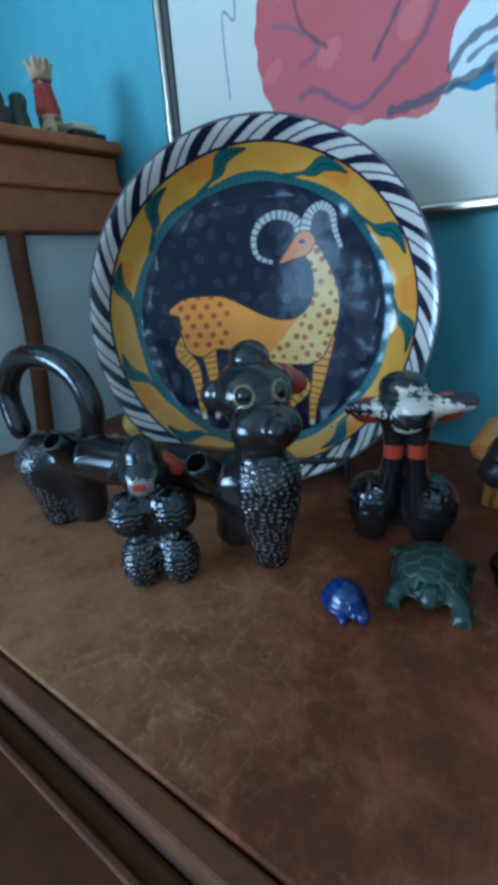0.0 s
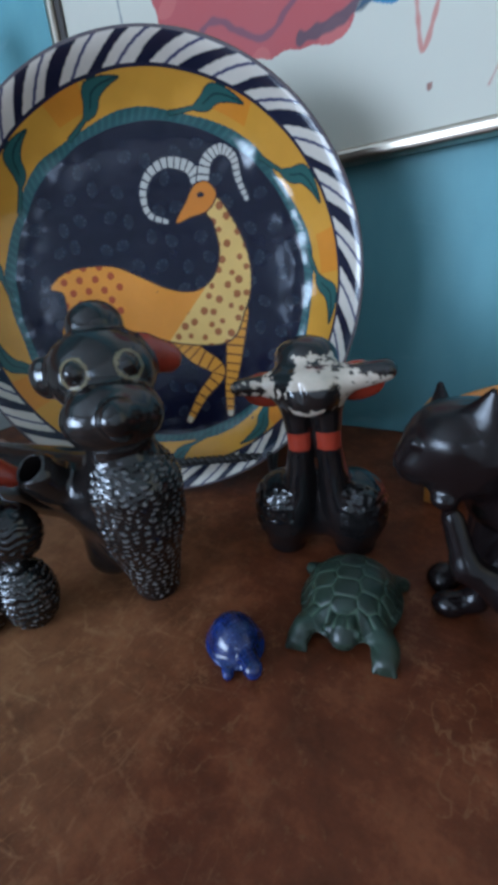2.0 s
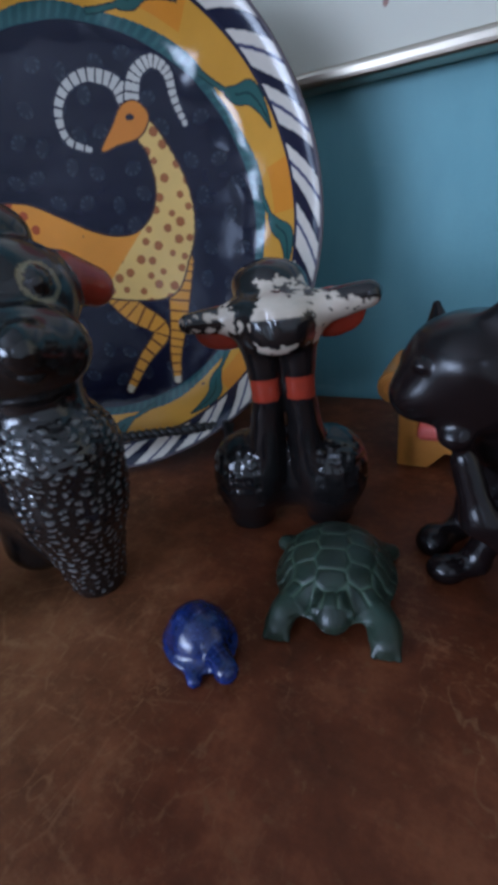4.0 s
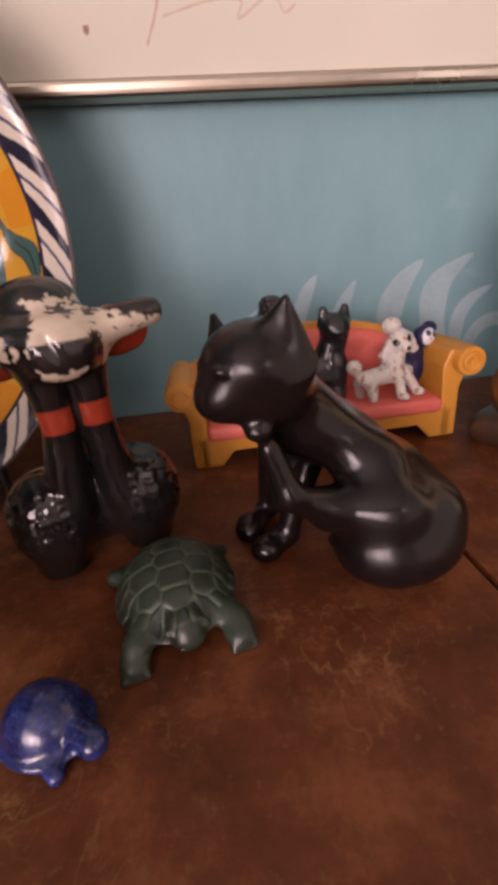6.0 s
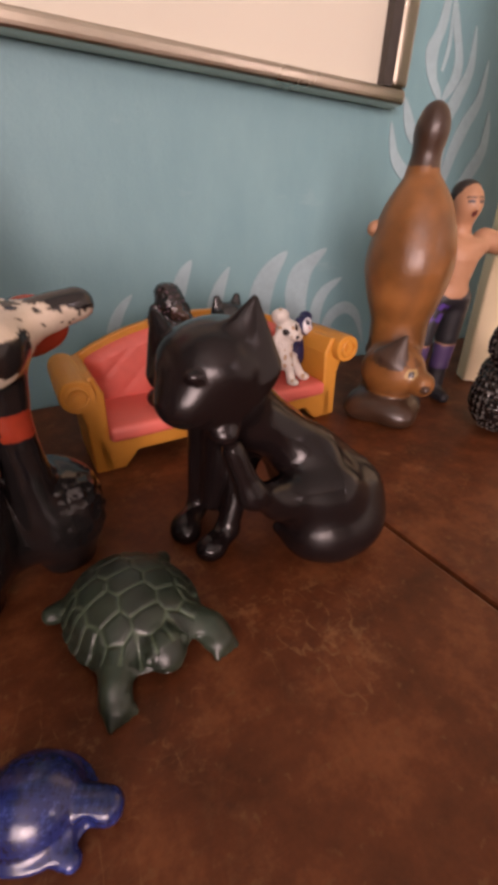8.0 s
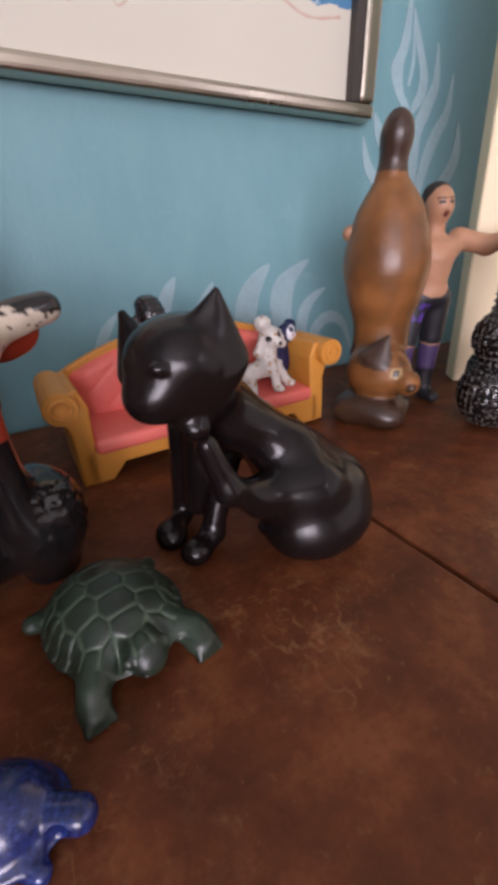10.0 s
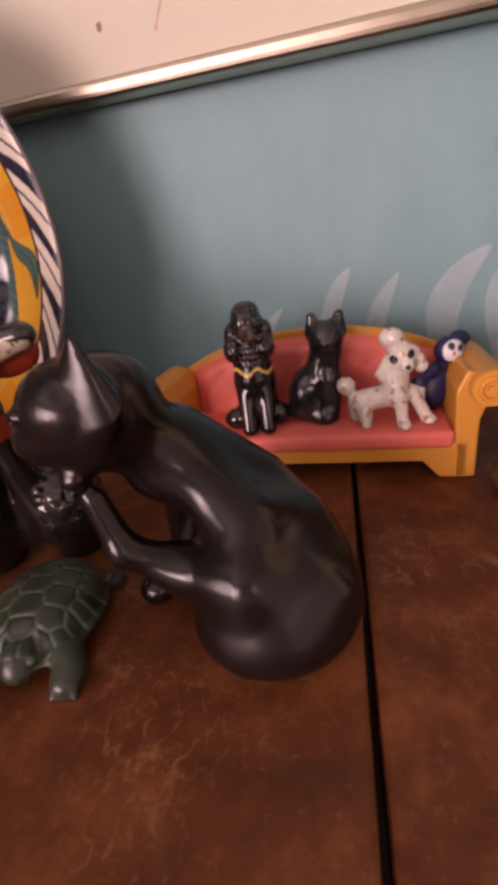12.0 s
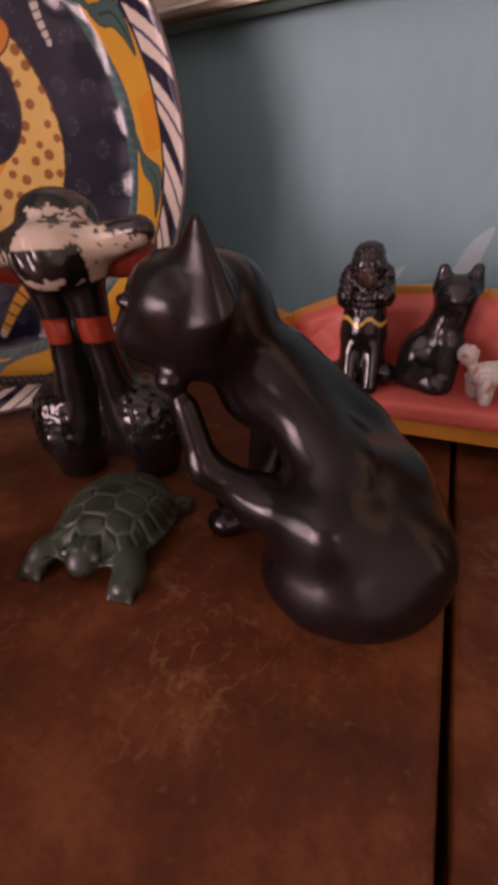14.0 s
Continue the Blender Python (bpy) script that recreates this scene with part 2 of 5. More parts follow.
def reach(s, p):
    """Signed distance of points p to the form s."""
    if s[0] == "e":
        q = p - s[1]
        if any(s[6]):
            q = q @ np.array(Euler([radians(a) for a in s[6]]).to_matrix(), dtype=np.float32)
        k0 = np.sqrt(((q / s[2]) ** 2).sum(-1)) + 1e-6
        k1 = np.sqrt(((q / s[2] ** 2) ** 2).sum(-1)) + 1e-6
        return k0 * (k0 - 1) / k1
    if len(s) > 8:
        p = p + ((s[9] - 1) * ((p - s[1]) @ s[8]))[..., None] * s[8]
    ab = s[2] - s[1]
    h = np.clip(((p - s[1]) @ ab) / (ab @ ab), 0, 1)
    return np.sqrt(((p - s[1] - h[..., None] * ab) ** 2).sum(-1)) - (s[3] + (s[4] - s[3]) * h)


def skin(d, lo, step):
    """Surface nets: vertices and quads of the zero level of a lattice."""
    s = d < 0
    nx, ny, nz = d.shape
    cells = np.zeros((nx - 1, ny - 1, nz - 1), np.int8)
    for i in (0, 1):
        for j in (0, 1):
            for k in (0, 1):
                cells += s[i:nx - 1 + i, j:ny - 1 + j, k:nz - 1 + k]
    act = (cells > 0) & (cells < 8)
    idx = np.argwhere(act)
    ids = -np.ones(act.shape, np.int64)
    ids[act] = np.arange(len(idx))
    tot, cnt = np.zeros((len(idx), 3)), np.zeros(len(idx))
    for axis in range(3):
        for u in (0, 1):
            for v in (0, 1):
                o = np.zeros(3, int)
                o[(axis + 1) % 3], o[(axis + 2) % 3] = u, v
                a = idx + o
                b = a.copy()
                b[:, axis] += 1
                da, db = d[tuple(a.T)], d[tuple(b.T)]
                on = (da < 0) != (db < 0)
                t = np.where(on, da / np.where(on, da - db, 1), 0)
                q = a.astype(float)
                q[:, axis] += t
                tot += q * on[:, None]
                cnt += on
    verts = lo + step * tot / cnt[:, None]
    quads = []
    for axis in range(3):
        u, v = (axis + 1) % 3, (axis + 2) % 3
        lo_, hi_ = [slice(None)] * 3, [slice(None)] * 3
        lo_[axis], hi_[axis] = slice(0, -1), slice(1, None)
        a, b = s[tuple(lo_)], s[tuple(hi_)]
        for flip, hitm in ((False, a & ~b), (True, ~a & b)):
            e = np.argwhere(hitm)
            e = e[(e[:, u] > 0) & (e[:, v] > 0) & (e[:, u] < d.shape[u] - 1) & (e[:, v] < d.shape[v] - 1)]
            ring = []
            for du, dv in ((-1, -1), (0, -1), (0, 0), (-1, 0)):
                c = e.copy()
                c[:, u] += du
                c[:, v] += dv
                ring.append(ids[tuple(c.T)])
            quads.append(np.stack(ring[::-1] if flip else ring, -1))
    return verts, np.concatenate(quads)


def mesh_of(name, verts, quads, colours, material):
    me = bpy.data.meshes.new(name)
    me.vertices.add(len(verts))
    me.vertices.foreach_set("co", np.asarray(verts, np.float32).ravel())
    me.loops.add(quads.size)
    me.loops.foreach_set("vertex_index", quads.astype(np.int32).ravel())
    me.polygons.add(len(quads))
    me.polygons.foreach_set("loop_start", np.arange(0, quads.size, quads.shape[1], dtype=np.int32))
    me.update(calc_edges=True)
    me.polygons.foreach_set("use_smooth", [True] * len(me.polygons))
    if colours is not None:
        at = me.attributes.new("paint", "FLOAT_COLOR", "POINT")
        rgba = np.ones((len(verts), 4), np.float32)
        rgba[:, :3] = colours
        at.data.foreach_set("color", rgba.ravel())
    me.materials.append(material)
    return me


def sculpt(name, forms, palette, material, m, step=1.0, relief=None, paint=None, base=True):
    """A one-piece figure from forms given in millimetres; palette: base colours by number."""
    los, his = [], []
    for s in forms:
        if not s[5 if s[0] == "e" else 7]:
            r = s[2].max() if s[0] == "e" else max(s[3], s[4])
            for c in (s[1],) if s[0] == "e" else (s[1], s[2]):
                los.append(c - r)
                his.append(c + r)
    lo, hi = np.min(los, 0) - 3 * step, np.max(his, 0) + 3 * step
    if base:
        lo[2] = -3 * step
    n = np.ceil((hi - lo) / step).astype(int) + 1
    g = np.stack(np.meshgrid(*[np.arange(k) for k in n], indexing="ij"), -1).astype(np.float32) * step + lo.astype(np.float32)
    d = None
    for s in forms:
        di = reach(s, g)
        k, cut = (s[4], s[5]) if s[0] == "e" else (s[6], s[7])
        if cut:
            h = np.clip(0.5 - 0.5 * (d + di) / k, 0, 1)
            d = d * (1 - h) - di * h + k * h * (1 - h)
        elif d is None:
            d = di
        else:
            h = np.clip(0.5 + 0.5 * (d - di) / k, 0, 1)
            d = d * (1 - h) + di * h - k * h * (1 - h)
    if relief is not None:
        near = np.abs(d) < 5
        d = d.copy()
        d[near] += relief(g[near])
    if base:
        d = np.maximum(d, -g[..., 2] + 0.01)
    verts, quads = skin(d, lo, step)
    best, cols = np.full(len(verts), 1e9), np.zeros((len(verts), 3))
    for s in forms:
        if s[5 if s[0] == "e" else 7]:
            continue
        di = reach(s, verts)
        on = di < best
        best[on] = di[on]
        cols[on] = palette[s[3] if s[0] == "e" else s[5]]
    if paint is not None:
        cols = paint(verts, cols)
    me = mesh_of(name, verts * 0.001, quads, cols, material)
    ob = new(name, me)
    ob.matrix_world = m
    return ob


def wobble(p, scale, seed=0.0):
    """Cheap smooth noise in -1..1 for arrays of points."""
    q = p * scale + seed
    return (np.sin(q[..., 0] * 1.7 + np.sin(q[..., 1] * 1.3 + 1.1)) + np.sin(q[..., 1] * 1.9 + np.sin(q[..., 2] * 1.5 + 2.3)) + np.sin(q[..., 2] * 1.6 + np.sin(q[..., 0] * 1.4 + 0.7))) / 3


def inside(pts, poly):
    x, y = pts[:, 0], pts[:, 1]
    res = np.zeros(len(pts), bool)
    for (x0, y0), (x1, y1) in zip(poly, np.roll(poly, -1, 0)):
        if y0 != y1:
            res ^= ((y0 > y) != (y1 > y)) & (x < (x1 - x0) * (y - y0) / (y1 - y0) + x0)
    return res


def along(pts, line):
    """Distance to a run of points, and how far along it the nearest place is (0..1)."""
    best, at = np.full(len(pts), 1e9), np.zeros(len(pts))
    n = len(line) - 1
    for i in range(n):
        a, b = line[i], line[i + 1]
        ab = b - a
        h = np.clip(((pts - a) @ ab) / max(ab @ ab, 1e-12), 0, 1)
        dist = np.hypot(*(pts - a - h[:, None] * ab).T)
        on = dist < best
        best[on], at[on] = dist[on], (i + h[on]) / n
    return best, at


# ---- room ----

def wall_with_opening(name, axis, at, thick, a0, a1, z0, z1, opening, material, label):
    """A wall in the plane axis = at, from a0 to a1, with one rectangular opening (b0, b1, c0, c1) through it."""
    bm = bmesh.new()
    b0, b1, c0, c1 = opening
    for p0, p1, q0, q1 in ((a0, b0, z0, z1), (b1, a1, z0, z1), (b0, b1, z0, c0), (b0, b1, c1, z1)):
        if p1 - p0 < 1e-6 or q1 - q0 < 1e-6:
            continue
        t = (at, at + thick, p0, p1) if axis == "x" else (p0, p1, at, at + thick)
        piece = box(*t, q0, q1)
        tmp = bpy.data.meshes.new("tmp")
        piece.to_mesh(tmp)
        piece.free()
        bm.from_mesh(tmp)
        bpy.data.meshes.remove(tmp)
    ob = part(name, bm, material)
    return tagged(ob, label, "wall", kind="structure")


wall_back = tagged(part("wall_back", box(-0.80, 2.2, 0.0, 0.12, -0.75, 1.9), WALL_BLUE), "blue painted plaster wall behind the table", "wall", kind="structure")
# reaches forward only to keep window light off wall_back's left end
wall_return = tagged(part("wall_return", box(-0.92, -0.80, -0.95, 0.12, -0.75, 1.9), WALL_BLUE), "blue painted short wall beside the cabinet corner, added to shade the back wall", "wall", kind="structure")
wall_recess = tagged(part("wall_recess", box(-2.06, -0.92, -0.95, -0.83, -0.75, 1.9), WALL_BLUE), "blue painted wall stepping back to the window side", "wall", kind="structure")
wall_left = wall_with_opening("wall_left", "x", -2.06, 0.12, -4.2, -0.95, -0.75, 1.9, (-4.0, -1.0, -0.12, 1.17), WALL_BLUE, "blue painted side wall with a window opening")
# unseen right and front walls, kept white to bounce fill at the table
wall_right = wall_with_opening("wall_right", "x", 2.2, 0.12, -4.2, 0.12, -0.75, 1.9, (-3.77, -3.13, 0.93, 1.47), WHITE_WALL, "unseen side wall, white to bounce fill, with a small window opening")
# this opening is cut only to hold the added fill lamp
wall_front = wall_with_opening("wall_front", "y", -4.32, 0.12, -2.06, 2.32, -0.75, 1.9, (-1.90, -0.20, -0.06, 1.22), WHITE_WALL, "unseen wall facing the table, white to bounce fill, opening for the fill lamp")
floor = tagged(part("floor", box(-2.06, 2.32, -4.32, 0.12, -0.83, -0.75), FLOOR_WOOD), "dark brown wooden floor", "floor", kind="structure")
ceiling = tagged(part("ceiling", box(-2.06, 2.32, -4.32, 0.12, 1.9, 2.0), CEILING_WHITE), "white plaster ceiling", "ceiling", kind="structure")

# ---- table: two boards with an open joint, a moulded front edge, legs; it stands a little askew to the wall ----
def slab(outline, z0, z1, bevel=0.0015):
    """A board from a run of (x, y) corners."""
    bm = bmesh.new()
    face = bm.faces.new([bm.verts.new((x, y, z0)) for x, y in outline])
    out = bmesh.ops.extrude_face_region(bm, geom=[face])
    for v in out["geom"]:
        if isinstance(v, bmesh.types.BMVert):
            v.co.z = z1
    bmesh.ops.recalc_face_normals(bm, faces=bm.faces[:])
    bmesh.ops.bevel(bm, geom=bm.edges[:], offset=bevel, segments=2, affect="EDGES", profile=0.5)
    return bm


def front(x, off=0.0):
    return -0.376 + 0.105 * (x - 0.118) + off


def joint(y, off=0.0):
    return 0.3025 + (-0.10 - y) * 0.085 + off


def strip(x0, x1, near, far):
    return [(x0, front(x0, near)), (x1, front(x1, near)), (x1, front(x1, far)), (x0, front(x0, far))]


table = tagged(new("table"), "worn dark reddish-brown wooden table with open joint", "table")
yj = front(0.325, -0.0042)
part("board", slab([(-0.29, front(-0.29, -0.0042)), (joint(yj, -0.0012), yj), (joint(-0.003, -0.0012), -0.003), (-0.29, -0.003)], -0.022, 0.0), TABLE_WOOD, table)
part("board", slab([(joint(yj, 0.0012), yj), (0.96, front(0.96, -0.0042)), (0.96, -0.003), (joint(-0.003, 0.0012), -0.003)], -0.022, -0.0006, 0.0022), TABLE_WOOD, table)
part("batten", slab([(0.26, -0.33), (0.37, -0.32), (0.35, -0.01), (0.26, -0.01)], -0.034, -0.0225), DARK_WOOD, table)
part("edge_strip", slab(strip(-0.29, 0.96, -0.0158, -0.0050), -0.0120, -0.0004, 0.0018), EDGE_WOOD, table, "worn front edge strip")
part("moulding", slab(strip(-0.29, 0.96, -0.0140, -0.0046), -0.0225, -0.0122, 0.0015), DARK_WOOD, table, "dark moulding under the edge")
part("apron", slab(strip(-0.27, 0.94, -0.006, 0.012), -0.14, -0.0245), DARK_WOOD, table)
part("ledge", slab(strip(-0.29, 0.96, -0.150, -0.0065), -0.085, -0.060, 0.003), LEDGE_WOOD, table, "lower moulded ledge")
part("ledge_bead", slab(strip(-0.29, 0.96, -0.0225, -0.0180), -0.0598, -0.0570, 0.0012), EDGE_WOOD, table, "worn bead along the ledge")
for x, y in ((-0.25, -0.37), (0.91, -0.26), (-0.25, -0.05), (0.91, -0.05)):
    part("leg", box(x - 0.022, x + 0.022, y - 0.022, y + 0.022, -0.75, -0.0225, 0.004), DARK_WOOD, table)

# ---- dish on its stand ----
R = 0.1408
DISH = Matrix.Translation((0.0314, -0.1556, 0.143)) @ Euler((radians(90 - 8.2), 0, radians(31.0))).to_matrix().to_4x4()


def dish_depth(r):
    """How far the face lies behind the rim at r (0..1): a steep wall round a flat centre."""
    r = np.asarray(r, float)
    x = np.linspace(0, 1, 401)
    z = np.interp(x, [0, 0.5, 0.72, 0.79, 0.86, 0.93, 0.975, 1.0], [0.034, 0.0335, 0.0325, 0.0295, 0.021, 0.0095, 0.002, 0.001])
    z = np.convolve(np.pad(z, 14, mode="edge"), np.ones(29) / 29, "valid")
    return np.interp(r, x, z)


NAVY, INK, OCHRE, TEAL, BONE = (0.0075, 0.008, 0.022), (0.012, 0.013, 0.03), (0.60, 0.29, 0.035), (0.035, 0.12, 0.115), (0.62, 0.55, 0.47)


def dish_paint(p):
    """The glaze painting, in units of the radius."""
    r, a = np.hypot(p[:, 0], p[:, 1]), np.arctan2(p[:, 1], p[:, 0])
    col = np.tile(np.array(NAVY), (len(p), 1))

    def lay(mask, c):
        col[mask] = np.array(c)

    # pale thumb marks on the dark centre
    for i in range(13):
        for j in range(13):
            c = np.array([(i - 6) * 0.126 + 0.05 * (j % 2) + 0.02 * math.sin(3 * i + j), (j - 6) * 0.122 + 0.02 * math.sin(5 * j + 2 * i)])
            if np.hypot(*c) < 0.72:
                pick = np.flatnonzero((np.abs(p[:, 0] - c[0]) < 0.04) & (np.abs(p[:, 1] - c[1]) < 0.04))
                q = (p[pick] - c) @ np.array([[math.cos(i + j), -math.sin(i + j)], [math.sin(i + j), math.cos(i + j)]])
                e = (q[:, 0] / 0.034) ** 2 + (q[:, 1] / 0.026) ** 2
                spoke = np.sin(np.arctan2(q[:, 1] + 0.02, q[:, 0]) * 11 + i) > 0.1
                lay(pick[e < 1], (0.013, 0.016, 0.030))
                lay(pick[(e < 1) & (e > 0.30) & spoke & (q[:, 1] > -0.012)], (0.034, 0.042, 0.058))
    lay(r > 0.752, (0.03, 0.085, 0.09))
    braid = np.sin(a * 130 + r * 90)
    lay((r > 0.757) & (r < 0.80) & (braid > 0.3), (0.039, 0.115, 0.112))
    lay(r > 0.796 + 0.008 * np.sin(a * 9), OCHRE)
    lay((r > 0.83) & (np.sin(a * 7 + 1) > 0.75), (0.62, 0.23, 0.022))
    for c in (0.05, 0.65, 1.25, 1.90, 2.46, 3.03, 3.65, 4.27, 4.88, 5.47):
        t = np.linspace(0, 1, 16)
        turn = c + 0.07 - 0.42 * t - 0.05 * np.sin(t * 6)
        far = 0.785 + 0.100 * np.sin(t * math.pi / 2) ** 1.15
        run = np.stack([far * np.cos(turn), far * np.sin(turn)], -1)
        pick = np.flatnonzero((r > 0.74) & (np.cos(a - c + 0.15) > 0.85))
        dist, at = along(p[pick], run)
        wide = 0.0065 * (1 - at) + 0.0265 * np.sin(np.clip((at - 0.22) / 0.78, 0, 1) ** 0.85 * math.pi) ** 0.9
        lay(pick[dist < wide + 0.004], (0.012, 0.035, 0.035))
        lay(pick[dist < wide], (0.030, 0.098, 0.090))
        lay(pick[(dist < 0.0028) & (at > 0.35)], (0.014, 0.04, 0.04))
    lay(np.abs(r - 0.908) < 0.005, (0.02, 0.02, 0.04))
    lay(r > 0.912, BONE)
    ph = (a / (2 * math.pi) * 27 + (r - 0.91) * 9.5) % 1
    lay((r > 0.912) & (ph < 0.34 + 0.09 * np.sin(a * 11)), INK)
    lay((r > 0.912) & (np.abs(ph - 0.68) < 0.045), (0.05, 0.05, 0.11))
    lay(r > 0.992, (0.12, 0.10, 0.11))

    # antelope
    horn_l = curve([(0.28, 0.45), (0.26, 0.52), (0.20, 0.56), (0.12, 0.57), (0.04, 0.53), (0.0, 0.45), (0.02, 0.36), (0.10, 0.32)])
    horn_r = curve([(0.30, 0.45), (0.33, 0.55), (0.40, 0.59), (0.46, 0.55), (0.475, 0.46), (0.505, 0.37)])
    for h in (horn_l, horn_r):
        dist, at = along(p, h)
        w = 0.030 * (1 - 0.65 * at)
        lay(dist < w + 0.006, INK)
        lay((dist < w) & (np.sin(at * 110) > -0.8), (0.50, 0.47, 0.42))
    legs = [[(0.40, -0.15), (0.38, -0.27), (0.35, -0.42), (0.32, -0.54), (0.31, -0.66)], [(0.10, -0.24), (0.16, -0.33), (0.27, -0.43), (0.17, -0.55), (0.08, -0.68)],
            [(-0.44, -0.08), (-0.51, -0.17), (-0.44, -0.28), (-0.42, -0.42), (-0.40, -0.60)], [(-0.34, -0.08), (-0.33, -0.22), (-0.31, -0.40), (-0.31, -0.60)]]
    for leg in legs:
        dist, at = along(p, curve(leg))
        w = 0.044 * (1 - at) ** 1.2 + 0.015
        lay(dist < w + 0.007, (0.05, 0.025, 0.02))
        lay(dist < w, (0.62, 0.27, 0.035))
        lay((dist < w) & (np.sin(at * 85) > 0.80), (0.16, 0.06, 0.02))
        lay((dist < w) & (at > 0.95), (0.6, 0.5, 0.36))
    body = curve([(-0.57, 0.08), (-0.51, 0.13), (-0.44, 0.155), (-0.34, 0.16), (-0.21, 0.145), (-0.08, 0.08), (0.05, 0.01), (0.16, -0.02), (0.25, -0.005), (0.32, 0.06), (0.35, 0.16), (0.335, 0.28), (0.30, 0.35),
                  (0.36, 0.39), (0.42, 0.30), (0.47, 0.18), (0.49, 0.06), (0.475, -0.06), (0.43, -0.16), (0.38, -0.255), (0.30, -0.29), (0.16, -0.28), (0.03, -0.25), (-0.12, -0.19),
                  (-0.27, -0.16), (-0.38, -0.20), (-0.47, -0.16), (-0.50, -0.05), (-0.505, 0.05)], True)
    m = inside(p, body)
    dist, _ = along(p, np.vstack([body, body[:1]]))
    lay(dist < 0.008, (0.05, 0.025, 0.02))
    lay(m, (0.66, 0.25, 0.028))
    fore = m & np.where(p[:, 1] < -0.005, p[:, 0] > 0.25 + 0.917 * (p[:, 1] + 0.01), p[:, 0] > 0.24)
    lay(fore, (0.68, 0.43, 0.13))
    body_at, fore_at = np.flatnonzero(m), np.flatnonzero(fore)
    for i in range(16):
        for j in range(20):
            c = np.array([-0.5 + i * 0.072 + 0.036 * (j % 2) + 0.012 * math.sin(7 * j + 3 * i), -0.36 + j * 0.060 + 0.012 * math.sin(4 * i + j)])
            near = np.hypot(*(p[fore_at] - c).T)
            lay(fore_at[near < 0.0165 + 0.003 * math.sin(5 * i + 2 * j)], (0.32, 0.11, 0.035))
    for i in range(6):
        for j in range(7):
            c = np.array([-0.50 + i * 0.085 + 0.042 * (j % 2) + 0.01 * math.sin(5 * j), -0.13 + j * 0.058 + 0.01 * math.sin(3 * i)])
            if c[0] < -0.19:
                near = np.hypot(*(p[body_at] - c).T)
                lay(body_at[near < 0.0185], (0.36, 0.07, 0.02))
    head = curve([(0.15, 0.31), (0.21, 0.39), (0.26, 0.455), (0.32, 0.465), (0.36, 0.41), (0.31, 0.345), (0.22, 0.325)], True)
    dist, _ = along(p, np.vstack([head, head[:1]]))
    lay(dist < 0.007, (0.05, 0.025, 0.02))
    lay(inside(p, head), (0.60, 0.20, 0.024))
    lay(np.hypot(p[:, 0] - 0.285, (p[:, 1] - 0.415) * 1.5) < 0.018, (0.02, 0.02, 0.03))
    return col


def build_dish():
    nr, ns = 280, 1300
    rr = np.concatenate([np.linspace(0.004, 0.78, 190, endpoint=False), np.linspace(0.78, 1.0, 90)])
    aa = np.linspace(0, 2 * math.pi, ns, endpoint=False)
    rg, ag = np.meshgrid(rr, aa, indexing="ij")
    flat = np.stack([(rg * np.cos(ag)).ravel(), (rg * np.sin(ag)).ravel()], -1)
    wob = 0.0006 * wobble(np.c_[flat, flat[:, :1] * 0], 7.0) + np.where(rg.ravel() < 0.9, 0.00005, 0.00002) * wobble(np.c_[flat, flat[:, :1] * 0], 34.0)
    # the potter's finger marks on the wall of the dish
    ripple = np.exp(-((rg.ravel() - 0.77) / 0.12) ** 2) * wobble(np.c_[flat, flat[:, :1] * 0], 17.0, 2.0)
    front = np.c_[flat * R, -dish_depth(rg).ravel() + wob + 0.0012 * ripple]
    # the back: rolled rim, wall and foot ring
    back_r = np.array([1.006, 1.004, 0.99, 0.95, 0.85, 0.72, 0.60, 0.58, 0.55, 0.30, 0.01])
    back_z = np.array([-0.002, -0.006, -0.009, -0.013, -0.024, -0.037, -0.043, -0.047, -0.042, -0.041, -0.041])
    rb, ab = np.meshgrid(back_r, aa, indexing="ij")
    back = np.c_[(rb * np.cos(ab)).ravel() * R, (rb * np.sin(ab)).ravel() * R, np.repeat(back_z, ns)]
    verts = np.vstack([front, back])
    rows = nr + len(back_r)
    k = np.arange(rows * ns).reshape(rows, ns)
    quads = np.stack([k[:-1], k[1:], np.roll(k[1:], -1, 1), np.roll(k[:-1], -1, 1)], -1).reshape(-1, 4)
    cols = np.vstack([dish_paint(flat), np.tile(np.array((0.14, 0.07, 0.04)), (len(back), 1))])
    thing = new("dish", mesh_of("dish", verts, quads, cols, PLATE_GLAZE))
    thing.matrix_world = DISH
    return tagged(thing, "large glazed dish painted with a spotted orange antelope, striped rim", "dish")


dish = build_dish()


